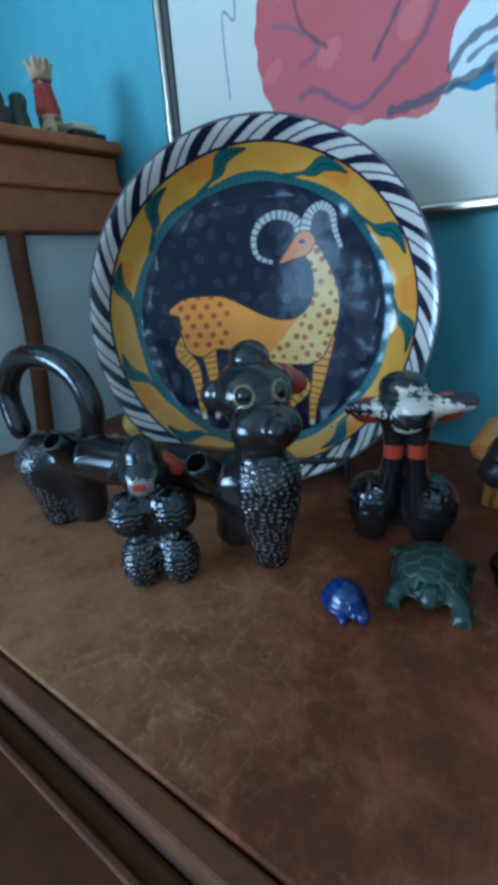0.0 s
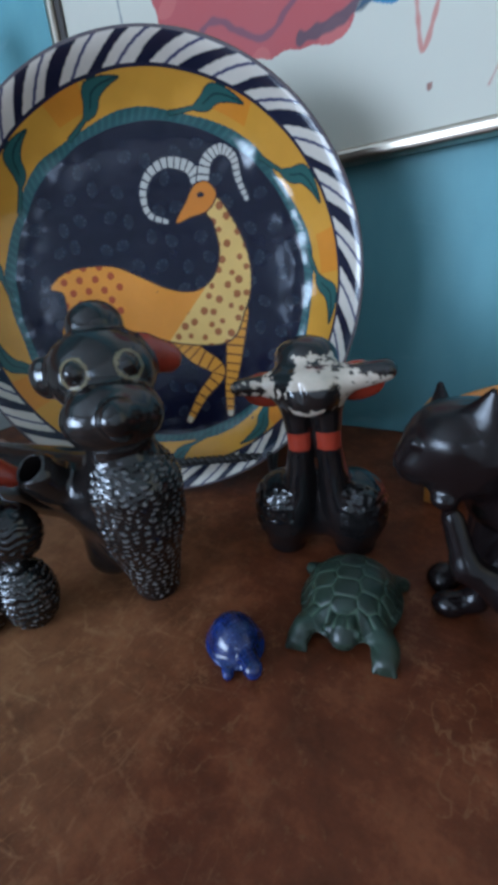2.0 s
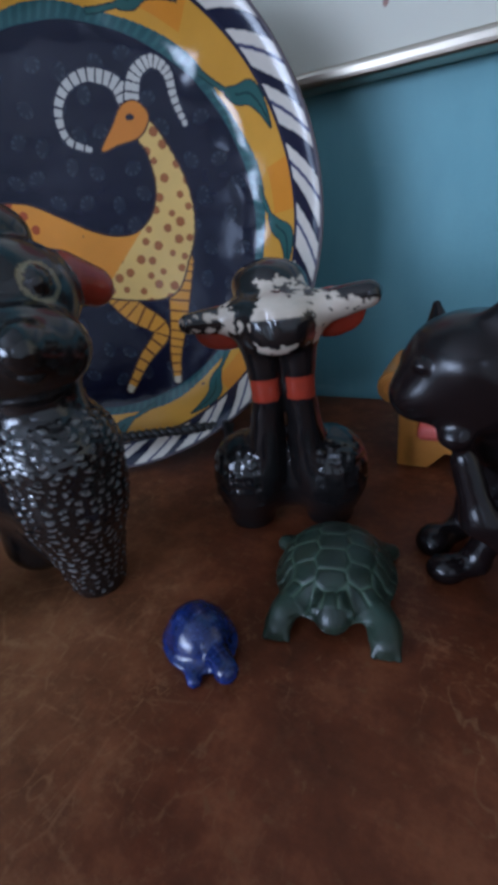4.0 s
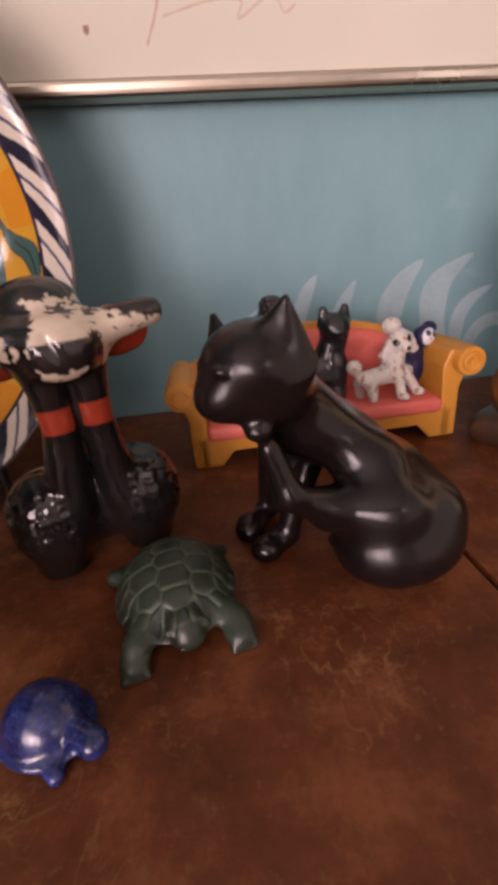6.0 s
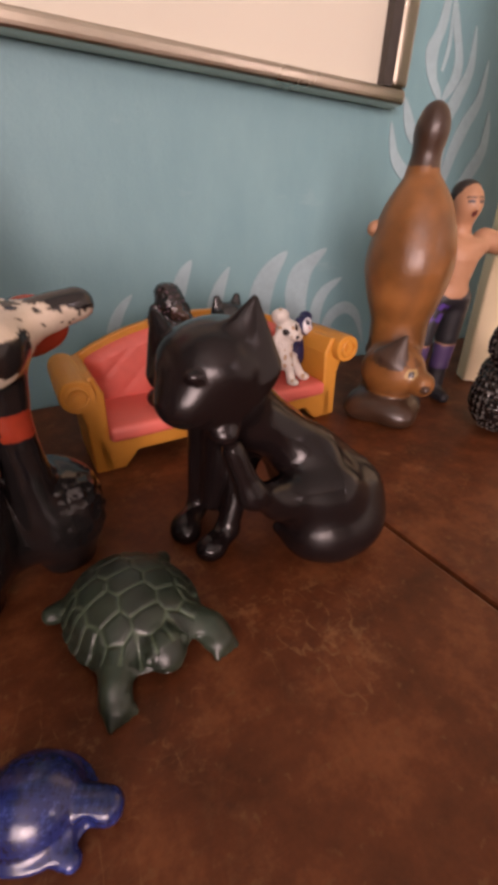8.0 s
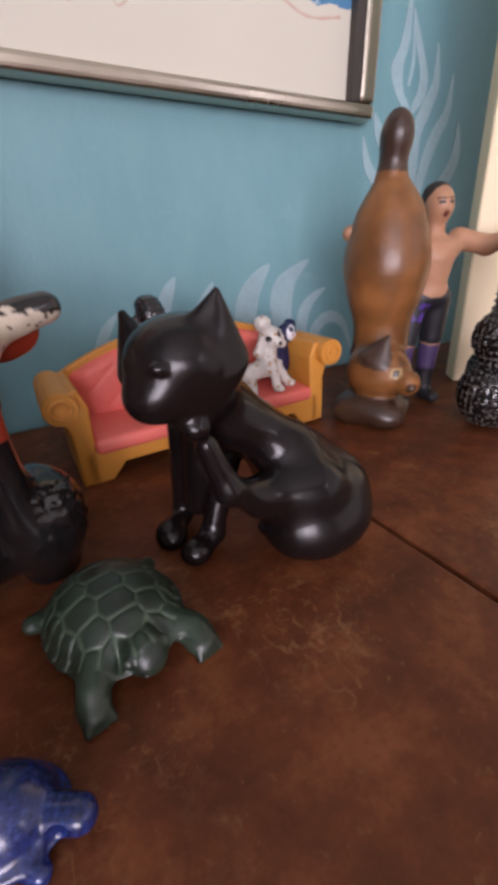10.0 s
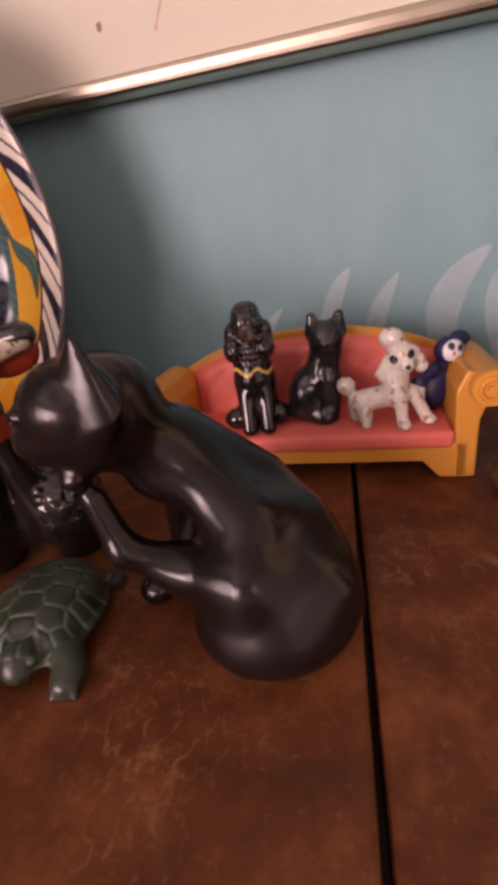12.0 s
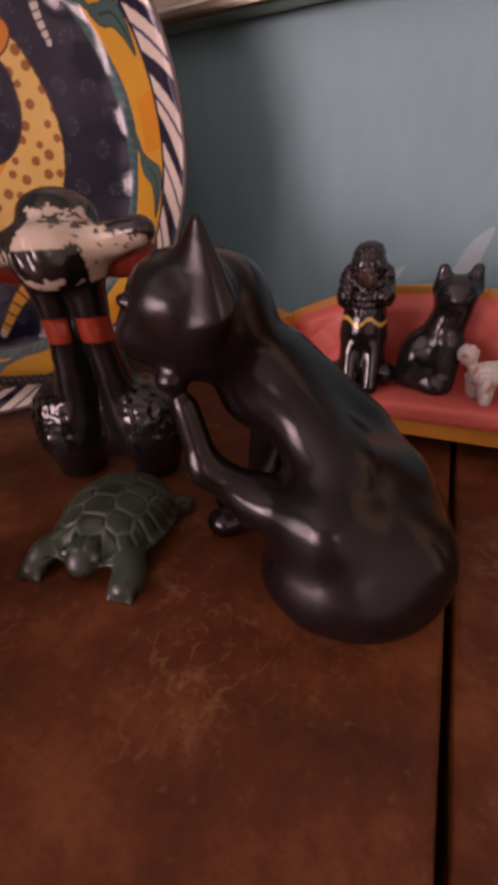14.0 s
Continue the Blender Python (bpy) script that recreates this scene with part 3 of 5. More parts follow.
def build_stand():
    """A black twisted-wire easel: two hooked feet, a cross bar and a back leg."""
    stand = tagged(new("plate_stand"), "black twisted wire easel holding the painted dish", "plate stand")
    stand.matrix_world = Matrix.Translation((0.0314, -0.1556, 0.0)) @ pose(0, 0, 0, 0, 0, 31)

    def twist(a, b, turns):
        a, b = Vector(a), Vector(b)
        d = (b - a).normalized()
        s = d.orthogonal().normalized()
        u = d.cross(s)
        return [[a.lerp(b, t) + 0.0016 * (math.cos(6.283 * turns * t + ph) * s + math.sin(6.283 * turns * t + ph) * u) for t in np.linspace(0, 1, 90)] for ph in (0, math.pi)]

    for run in twist((-0.075, -0.012, 0.022), (0.073, -0.012, 0.022), 16):
        part("twisted_bar", tube(run, 0.0019, 6), BLACK_WIRE, stand, smooth=True)
    for x in (-0.075, 0.073):
        part("foot", tube(curve([(x, -0.016, 0.026), (x, -0.014, 0.012), (x, -0.004, 0.003), (x, 0.03, 0.002), (x, 0.075, 0.002), (x * 0.6, 0.095, 0.08), (0, 0.075, 0.16)]), 0.0020, 8), BLACK_WIRE, stand, smooth=True)
    return stand


build_stand()

# ---- framed picture on the wall ----
PIC = pose(0.133, 0.0, 0.2055, 0, 2.6, 0)
PW, PH = 0.662, 0.52  # hung a little crooked


def picture_paint(p):
    """Crayon drawing on cream paper: metres from the lower middle."""
    col = np.tile(np.array((0.575, 0.545, 0.452)), (len(p), 1))
    q3 = np.c_[p, p[:, :1] * 0]

    def lay(mask, c):
        col[mask] = np.array(c)

    rough = 0.0025 * wobble(q3, 160.0)
    red = curve([(-0.190, 0.20), (-0.188, 0.122), (-0.150, 0.092), (-0.105, 0.080), (-0.06, 0.076), (-0.028, 0.072), (-0.014, 0.088), (-0.010, 0.115), (-0.005, 0.150), (-0.02, 0.24), (-0.1, 0.27)], True)
    lay(inside(p + rough[:, None], red), (0.42, 0.085, 0.085))
    lay(inside(p + rough[:, None], red) & (wobble(q3, 55.0, 3.0) > 0.25), (0.48, 0.12, 0.11))
    blue = curve([(-0.014, 0.086), (0.01, 0.082), (0.03, 0.078), (0.07, 0.085), (0.16, 0.082), (0.235, 0.070), (0.275, 0.062), (0.318, 0.068), (0.322, 0.12), (0.2, 0.15), (0.08, 0.115), (0.03, 0.095), (0.005, 0.090)], True)
    lay(inside(p + 1.6 * rough[:, None], blue), (0.045, 0.19, 0.34))
    lay(inside(p + rough[:, None], blue) & (wobble(q3 * np.array((1, 0.3, 1)), 240.0) > 0.55), (0.30, 0.42, 0.48))
    white = curve([(-0.014, 0.105), (-0.009, 0.128), (0.016, 0.140), (0.045, 0.128), (0.030, 0.102), (-0.006, 0.092)], True)
    lay(inside(p, white), (0.62, 0.62, 0.60))
    for line, w, c in (([(-0.057, 0.082), (-0.031, 0.083), (-0.011, 0.087), (0.005, 0.090), (0.035, 0.103)], 0.0034, (0.05, 0.06, 0.08)),
                       ([(-0.013, 0.098), (-0.004, 0.109), (0.010, 0.116), (0.030, 0.118)], 0.0028, (0.05, 0.06, 0.08)),
                       ([(0.0, 0.100), (0.012, 0.106), (0.030, 0.108)], 0.0016, (0.08, 0.10, 0.13)),
                       ([(-0.146, 0.110), (-0.131, 0.113), (-0.098, 0.094), (-0.081, 0.092), (-0.059, 0.106), (-0.035, 0.125), (-0.020, 0.160)], 0.0020, (0.15, 0.07, 0.10)),
                       ([(-0.146, 0.133), (-0.127, 0.144), (-0.156, 0.163), (-0.175, 0.170)], 0.0018, (0.20, 0.09, 0.11)),
                       ([(-0.03, 0.24), (-0.045, 0.17), (-0.075, 0.12)], 0.0018, (0.09, 0.05, 0.08)),
                       ([(-0.16, 0.24), (-0.15, 0.17), (-0.12, 0.14)], 0.0014, (0.12, 0.05, 0.06)),
                       ([(-0.225, 0.24), (-0.222, 0.19), (-0.238, 0.196), (-0.234, 0.13)], 0.0009, (0.15, 0.16, 0.18)),
                       ([(0.020, 0.095), (0.027, 0.052), (0.037, 0.080), (0.045, 0.095)], 0.0013, (0.50, 0.15, 0.12)),
                       ([(0.045, 0.095), (0.052, 0.070), (0.061, 0.082), (0.056, 0.096)], 0.0012, (0.52, 0.20, 0.14)),
                       ([(0.079, 0.070), (0.075, 0.045), (0.067, 0.026)], 0.0006, (0.46, 0.22, 0.18)),
                       ([(0.078, 0.038), (0.105, 0.044), (0.122, 0.044), (0.121, 0.036), (0.140, 0.046), (0.147, 0.038), (0.153, 0.041)], 0.0004, (0.48, 0.30, 0.24)),
                       ([(0.235, 0.068), (0.27, 0.053), (0.30, 0.056)], 0.0006, (0.50, 0.28, 0.22))):
        dist, _ = along(p, curve(line))
        soft = np.clip((w * (1 + 0.5 * wobble(q3, 300.0)) - dist) / 0.0012 + 0.5, 0, 0.8)[:, None]
        col[:] = col * (1 - soft) + np.array(c) * soft
    lay(np.hypot(p[:, 0] - 0.033, p[:, 1] - 0.033) < 0.0020, (0.30, 0.15, 0.12))
    return col


def build_picture():
    pic = tagged(new("framed_picture"), "framed abstract drawing in red and blue on cream paper", "picture")
    pic.matrix_world = PIC
    h = PW / 2
    f = 0.0095
    nx, nz = 780, 250
    x, z = np.meshgrid(np.linspace(-h + f, h - f, nx), np.concatenate([np.linspace(f, 0.215, 238, endpoint=False), np.linspace(0.215, PH - f, 12)]), indexing="ij")
    flat = np.stack([x.ravel(), z.ravel()], -1)
    k = np.arange(nx * nz).reshape(nx, nz)
    quads = np.stack([k[:-1, :-1], k[1:, :-1], k[1:, 1:], k[:-1, 1:]], -1).reshape(-1, 4)
    sheet = new("sheet", mesh_of("sheet", np.c_[flat[:, 0], np.full(len(flat), -0.0105), flat[:, 1]], quads, picture_paint(flat), PAPER))
    sheet.parent = pic
    part("backing", box(-h + 0.004, h - 0.004, -0.010, -0.003, 0.004, PH - 0.004), DARK_WOOD, pic)
    for x0, x1, z0, z1 in ((-h, h, 0, f), (-h, h, PH - f, PH), (-h, -h + f, f, PH - f), (h - f - 0.004, h, f, PH - f)):
        part("frame_bar", box(x0, x1, -0.019, -0.002, z0, z1, 0.0032, 3), METAL_FRAME, pic)
    part("inner_strip", box(h - f - 0.0125, h - f - 0.0045, -0.0178, -0.0108, f, PH - f), FRAME_DARK, pic, "dark inner strip")
    part("inner_strip", box(-h + f, -h + f + 0.008, -0.0135, -0.0108, f, PH - f), FRAME_DARK, pic, "dark inner strip")
    return pic


build_picture()


# ---- pale stencilled flames on the wall ----
STROKES = []


def flame(points, wide, skew=0.0):
    """A tapering brush stroke on the wall along (x, z) points."""
    line = curve(points, n=8)
    lift = 0.0003 + 0.00004 * len(STROKES)
    bm = bmesh.new()
    rows = []
    for i, q in enumerate(line):
        t = i / (len(line) - 1)
        d = line[min(i + 1, len(line) - 1)] - line[max(i - 1, 0)]
        nrm = np.array([-d[1], d[0]]) / max(np.hypot(*d), 1e-9)
        w = wide * max(math.sin(math.pi * min(1, 0.18 + 0.82 * t)) ** 0.8, 0.0) if t < 1 else 0.0
        rows.append([bm.verts.new((*(q + nrm * w * s)[:1], y, (q + nrm * w * s)[1])) for s in (-0.5 + skew, 0.5 + skew) for y in (-lift, 0.003)])
    for a, b in zip(rows, rows[1:]):
        bm.faces.new((a[0], a[2], b[2], b[0]))
        bm.faces.new((a[0], b[0], b[1], a[1]))
        bm.faces.new((a[2], a[3], b[3], b[2]))
    bmesh.ops.recalc_face_normals(bm, faces=bm.faces[:])
    STROKES.append(lift)
    part("stencil", bm, MOTIF, wall_back, "pale stencilled flame")


def stencil(outline):
    """A closed patch of paint on the wall from a run of (x, z) points."""
    lift = 0.0003 + 0.00004 * len(STROKES)
    bm = prism([tuple(q) for q in curve(outline, True, 5)], 0.003)
    bmesh.ops.translate(bm, vec=(0, -lift, 0), verts=bm.verts[:])
    STROKES.append(lift)
    part("stencil", bm, MOTIF, wall_back, "pale stencilled flame")


flame([(0.241, 0.022), (0.235, 0.042), (0.242, 0.060), (0.253, 0.072)], 0.009)
stencil([(0.299, 0.092), (0.290, 0.087), (0.284, 0.078), (0.279, 0.063), (0.277, 0.042), (0.287, 0.042), (0.290, 0.062), (0.294, 0.074)])
stencil([(0.329, 0.086), (0.320, 0.079), (0.313, 0.069), (0.308, 0.055), (0.306, 0.036), (0.316, 0.034), (0.320, 0.052), (0.325, 0.071)])
stencil([(0.380, 0.095), (0.365, 0.090), (0.353, 0.079), (0.346, 0.064), (0.347, 0.045), (0.354, 0.026), (0.364, 0.028), (0.364, 0.045), (0.366, 0.060), (0.371, 0.076)])
stencil([(0.418, 0.096), (0.398, 0.0905), (0.384, 0.081), (0.379, 0.063), (0.383, 0.040), (0.393, 0.018), (0.405, 0.019), (0.402, 0.038), (0.400, 0.055), (0.404, 0.078)])
flame([(0.410, 0.012), (0.411, 0.046), (0.419, 0.062), (0.436, 0.072)], 0.012)
flame([(0.418, 0.008), (0.425, 0.036), (0.441, 0.046), (0.457, 0.037), (0.468, 0.010)], 0.011)
stencil([(0.509, 0.280), (0.502, 0.245), (0.494, 0.231), (0.496, 0.219), (0.505, 0.207), (0.516, 0.199), (0.515, 0.206), (0.508, 0.215), (0.506, 0.230), (0.511, 0.248)])
stencil([(0.512, 0.266), (0.527, 0.240), (0.534, 0.222), (0.530, 0.209), (0.518, 0.199), (0.519, 0.207), (0.524, 0.217), (0.524, 0.229), (0.517, 0.245)])
flame([(0.513, 0.218), (0.516, 0.235), (0.513, 0.258)], 0.0035)
flame([(0.527, 0.150), (0.526, 0.185), (0.534, 0.203), (0.543, 0.222), (0.541, 0.248)], 0.012)
flame([(0.533, 0.140), (0.540, 0.166), (0.549, 0.186), (0.560, 0.204), (0.562, 0.230)], 0.012)
flame([(0.550, 0.132), (0.566, 0.152), (0.577, 0.172), (0.575, 0.198)], 0.013)
flame([(0.502, 0.146), (0.489, 0.151), (0.476, 0.163), (0.469, 0.184)], 0.010)
flame([(0.496, 0.172), (0.487, 0.184), (0.479, 0.200)], 0.010)

# ---- figurines on the table ----
COAL, SOOT, EMBER, CHALK = (0.009, 0.0075, 0.0075), (0.014, 0.011, 0.0105), (0.29, 0.034, 0.016), (0.57, 0.47, 0.37)


def grooming_cat():
    forms = [
        # head, muzzle, jaw, ears
        E((-33.9, 1.8, 83.9), (16.7, 16.6, 14), k=6, turn=(0, 8, 36)), E((-45.2, -4.4, 75.7), (8.1, 8.8, 7.4), k=7, turn=(0, 20, 36)), E((-29.6, 0.9, 73.6), (11.8, 11.5, 9.8), k=8),
        F((-27.2, -5.5, 87), (-24.4, -11.8, 104.4), 12.8, 1.5, (-0.15, -0.95, 0.2), 2.3, k=3.5),
        F((-42.6, 14.9, 81), (-45.8, 20.6, 96.7), 9.9, 1.8, (-0.76, -0.6, 0.3), 1.5, k=4),
        # neck, chest and back
        C((-26.2, 9.5, 83.3), (-20.5, 13.9, 58.5), 11.3, 12.2, k=8), C((-16.3, 13.8, 60.3), (5.1, 9.3, 40.6), 10.2, 11.3, k=9),
        C((-17.2, 24.2, 61.7), (4.8, 28.5, 40.3), 11, 12.8, k=9), C((8.1, 6, 36.2), (15.6, 20, 26.5), 12.3, 17.5, k=9), E((19.1, 10, 18), (21.8, 20, 19.3), k=7),
        # forelegs and paws
        C((-10.5, 20.5, 46), (-25, 15, 9), 5.4, 4.8, k=4), C((-27, 35, 48), (-31, 36, 8), 5.8, 4.4, k=4),
        C((-20, 26, 48), (-27, 26, 16), 9, 5.5, k=4), E((-34.9, 10, 4), (6.4, 5.6, 5.2), k=3), E((-40.4, 25.5, 4), (6.7, 7.3, 6.2), k=3), C((-25, 15, 6), (-33, 11, 4.5), 4.8, 4.6, k=3), C((-31, 36, 6), (-39, 28, 4.5), 4.6, 5.2, k=3),
        # round haunch, the tail laid along its foot, the lifted hind leg
        E((18.3, 1.6, 16.2), (23.8, 16.3, 19.2), k=6), E((10, -4.5, 18), (17.5, 13.5, 18.5), k=6), E((13.5, -5.8, 11), (22.3, 16.2, 12.0), k=8), C((-8, 1, 12), (0, -9.5, 8), 3.0, 4.0, k=2), C((0, -9.5, 8), (9, -14.5, 8.5), 4.0, 5.0, k=4), 
        C((9, -5.4, 29.7), (-11.7, -4.7, 30.7), 10.8, 7, k=7), C((-11.7, -4.7, 30.7), (-26, -9.6, 40.8), 7, 4.6, k=5), C((-26, -9.6, 40.8), (-31.7, -8.2, 58.1), 4.6, 3.8, k=4), E((-34.8, -9.8, 65.6), (4.0, 3.2, 2.8), k=5),
        # scores between toes
        C((-43, -13.5, 66.5), (-36, -15, 68), 0.5, 0.5, k=0.8, cut=True), C((-43, -13.5, 64), (-36, -15, 65.5), 0.5, 0.5, k=0.8, cut=True),
        C((-42, 7, 9), (-37, 2.5, 3), 0.7, 0.6, k=0.8, cut=True), C((-43, 10, 8), (-41, 5, 2), 0.7, 0.6, k=0.8, cut=True), C((-48, 21, 9), (-45, 17, 3), 0.7, 0.6, k=0.8, cut=True),
        # hollow of the ear, the eyes, mouth
        C((-27.2, -13.6, 93), (-24.9, -14.4, 100), 2.6, 1.2, k=2.5, cut=True),
        E((-44.0, -11.6, 86.1), (2.9, 1.9, 1.9), k=0.6, turn=(0, 12, -23)), E((-48.8, 0.2, 85.6), (2.2, 3.0, 2.3), k=1.5),
        C((-51.5, -8.4, 72.0), (-47.5, -11.9, 71.6), 0.9, 0.9, k=1.4, cut=True), C((-47.5, -11.9, 71.6), (-42.5, -13.3, 73.8), 0.9, 0.6, k=1.4, cut=True),
    ]
    ob = sculpt("cat_figurine", forms, [(0.0085, 0.0052, 0.0052)], SATIN, pose(0.268, -0.205, 0), 0.8)
    return tagged(ob, "dark brown patinated cat figurine scratching its chin", "figurine")


grooming_cat()


def entwined_pair():
    def curls(p):
        m = (p[:, 2] < 41) & (p[:, 2] > 16) & (np.abs(p[:, 0]) > 12)
        return np.where(m, 0.6 * wobble(p, 0.5) + 0.5 * wobble(p, 1.0, 3), 0.25 * wobble(p, 0.3))

    def paint(v, col):
        x, y, z = v.T
        col = col.copy()
        patch = wobble(v, 0.20, 1.5) + 0.45 * wobble(v, 0.55, 4) + 0.25 * wobble(v, 1.3, 2)
        head = (z > 84.5 + 0.012 * x * x) & (y < 12) & (col[:, 0] < 0.2)
        col[head & (patch > -0.28)] = CHALK
        col[(np.abs(x) > 15) & (z > 94) & (y < 6) & (wobble(v, 0.8, 2) + np.where(x < 0, 0.35, 0) < 0.42) & (col[:, 0] < 0.2)] = CHALK
        col[(x < -18) & (wobble(v, 0.7, 5) > -0.1) & (z > 90) & (col[:, 1] > 0.2)] = SOOT
        col[(x > 33) & (wobble(v, 0.9, 5) > 0.0)] = SOOT
        edge = 0.22 * wobble(v, 0.6, 7) + 0.14 * wobble(v, 1.4, 3)
        col[(np.hypot((x - 1) / 12.5, (z - 94.5 + 0.15 * np.abs(x)) / 6.6) + edge < 1) & (y < -4) & (z > 86)] = SOOT
        col[head & (np.abs(x + 1) < 11) & (z > 97) & (z < 109) & (y < 4) & (patch > -0.75)] = CHALK
        col[head & (np.hypot((x + 11) / 5.5, (z - 105) / 7) + edge < 1)] = SOOT
        col[head & (z - 0.25 * y + 0.25 * np.abs(x + 2) > 110 + 9 * edge)] = SOOT
        col[(np.abs(z - 69.5) < 4.5) & (np.abs(x) < 15) & (np.abs(x) > 1.6) & (y < 6)] = EMBER
        return col

    forms = [E((-18, 12, 27), (16.5, 16, 20), k=5), E((18, 11, 27), (16.5, 16, 20), k=5), C((-19, 13, 6), (-18, 12, 18), 11.5, 14.5, k=5), C((17.5, 12, 6), (18, 11, 18), 11.5, 14.5, k=5), E((0, 14, 22), (15, 10, 15), k=6),
             C((-10, 7, 32), (-6.2, 0, 68), 9, 5.6, k=4), C((10, 7, 32), (6.6, 0.5, 68), 9, 5.6, k=4), C((-6.2, 0, 68), (-7, -2, 88), 5.6, 7.5, k=3), C((6.6, 0.5, 68), (7, -2, 88), 5.6, 7.5, k=3),
             E((0, -3, 96), (18, 14, 10), k=6), E((-2, 7, 106), (14, 12, 9.5), k=6), E((0, -11, 93), (10.5, 8, 9), k=4),
             C((-12, -4, 97), (-31.5, -6, 97), 5.6, 3.7, k=5), C((12, -4, 97), (31, -7, 101), 6.0, 4.9, k=5), C((-4, -18, 99), (-1, -20, 90), 1.6, 1.2, k=2, cut=True),
             E((-20, 3, 93), (12, 4.5, 8.5), 1, k=1.5), E((20, 2, 95), (12.5, 4.5, 9), 1, k=1.5)]
    ob = sculpt("animal_figurine", forms, [COAL, EMBER], GLAZE, pose(0.170, -0.188, 0, 0, 0, 25), 0.9, curls, paint)
    return tagged(ob, "glossy black ceramic animal figurine with chipped white head, red collars", "figurine")


entwined_pair()


def green_turtle():
    seeds = [(0, y) for y in (-15, -7.5, 1, 9, 17)] + [(s * 10.6, y) for s in (-1, 1) for y in (-12, -3.5, 5, 13.5)]
    seeds += [(19.4 * math.sin(a), 1 + 22.0 * math.cos(a)) for a in np.linspace(0, 2 * math.pi, 26, endpoint=False)]
    seeds = np.array(seeds)

    def edge(p):
        q = p[:, :2]
        d = np.sort(np.stack([np.hypot(*(q - s).T) for s in seeds], -1), -1)
        return d[:, 1] - d[:, 0]

    def on_shell(p):
        return ((p[:, 0] / 21.9) ** 2 + ((p[:, 1] - 0.6) / 24.6) ** 2 < 1.0) & (p[:, 2] > 5.0)

    def carve(p):
        return np.where(on_shell(p), 0.55 * np.exp(-(edge(p) / 0.9) ** 2) - 0.25, 0)

    def paint(v, col):
        col = col.copy()
        s = on_shell(v)
        line = s & (edge(v) < 0.85)
        brown = 0.5 + 0.5 * wobble(v, 0.12, 5)
        col = col * (1 - 0.4 * brown[:, None]) + np.array((0.034, 0.026, 0.018)) * 0.4 * brown[:, None]
        col[s] = col[s] * (0.85 + 0.3 * wobble(v[s], 0.3))[:, None]
        col[line] = np.array((0.054, 0.088, 0.056))
        col[(np.hypot(v[:, 0] - 0.6, v[:, 1] + 21) < 6.5) & ~s] *= 0.55
        for sx in (-1, 1):
            col[np.hypot(v[:, 0] - 0.6 - sx * 5.0, np.hypot(v[:, 1] + 22, v[:, 2] - 9)) < 1.7] = (0.01, 0.012, 0.011)
        return col

    forms = [E((0.2, 2, 6), (20.3, 22.6, 13.8), k=2), E((0.4, 0, 6.5), (22.0, 25.0, 2.4), k=1.5), E((0.8, -19.7, 7.6), (6.6, 7.0, 6.4), k=1.5), E((0.8, -24.2, 6.4), (4.4, 3.2, 3.8), k=2), E((-4.8, -22.4, 9.4), (1.8, 1.8, 1.7), k=0.6), E((6.4, -22.4, 9.4), (1.8, 1.8, 1.7), k=0.6),
             C((-3, -26.2, 5.4), (4.6, -26.2, 5.4), 0.5, 0.5, k=0.6, cut=True),
             C((-12, -14.9, 6.8), (-15.8, -20.7, 6.1), 4.9, 4.4, k=3), E((-17.3, -23.8, 3.2), (4.6, 5.0, 3.8), k=2.5), C((12, -15, 6.5), (17.2, -21.3, 4.2), 5, 5, k=3), E((17.1, -25.6, 3.2), (5.1, 5.4, 4.2), k=2.5)] + [
             C((sx + dx, y, 2.2), (sx + dx * 1.15, y - 1.0, 1.2), 1.4, 1.1, k=1.2) for sx, y in ((-17.4, -27.0), (17.2, -29.2)) for dx in (-3.1, -1, 1, 3.1)] + [
             C((-14.6, 14.5, 5.4), (-21.1, 17.1, 4.6), 3.8, 3.2, k=3), C((15, 14, 5), (20.9, 16.4, 3.6), 4, 3.3, k=3), C((0, 22, 4), (0, 28, 2), 3, 1.2, k=3)]
    ob = sculpt("turtle_figurine", forms, [(0.022, 0.044, 0.029)], DULL_STONE, pose(0.1973, -0.2132, 0, 0, 0, 14.6), 0.5, carve, paint)
    return tagged(ob, "carved dull green stone turtle with scored shell", "figurine")


green_turtle()


def blue_turtle():
    def paint(v, col):
        w = 0.5 * wobble(v, 0.45) + 0.6 * wobble(v, 1.9, 2) + 0.5 * wobble(v, 4.3, 1)
        return np.where((w > 0.5)[:, None], np.array((0.028, 0.052, 0.20)), np.where((w < -0.45)[:, None], np.array((0.006, 0.010, 0.055)), col))

    forms = [E((-2.4, 0.6, 2), (12.6, 11.0, 13.8), k=1.5), E((-1.8, 0, 3.8), (14.2, 11.8, 3.2), k=1.4), C((7, -0.2, 5.4), (15.0, -1.3, 5.6), 4.4, 3.9, k=0.4), C((5, -7.6, 2.8), (8.6, -9.2, 2.4), 2.8, 2.3, k=0.8),
             E((17.5, 1, 20.5), (7.8, 22, 11.6), k=0.7, cut=True), E((11.2, -6.4, 6.0), (2.8, 3.0, 3.4), k=0.5, cut=True), E((-4, -27, 19), (24, 15.2, 14), k=0.8, cut=True), E((-4, 28, 19), (24, 15.2, 14), k=0.8, cut=True)]
    ob = sculpt("turtle_figurine", forms, [(0.011, 0.023, 0.112)], STONE, pose(0.1672, -0.2575, 0, 0, 0, -22), 0.4, paint=paint)
    return tagged(ob, "small polished deep blue stone turtle", "figurine")


blue_turtle()


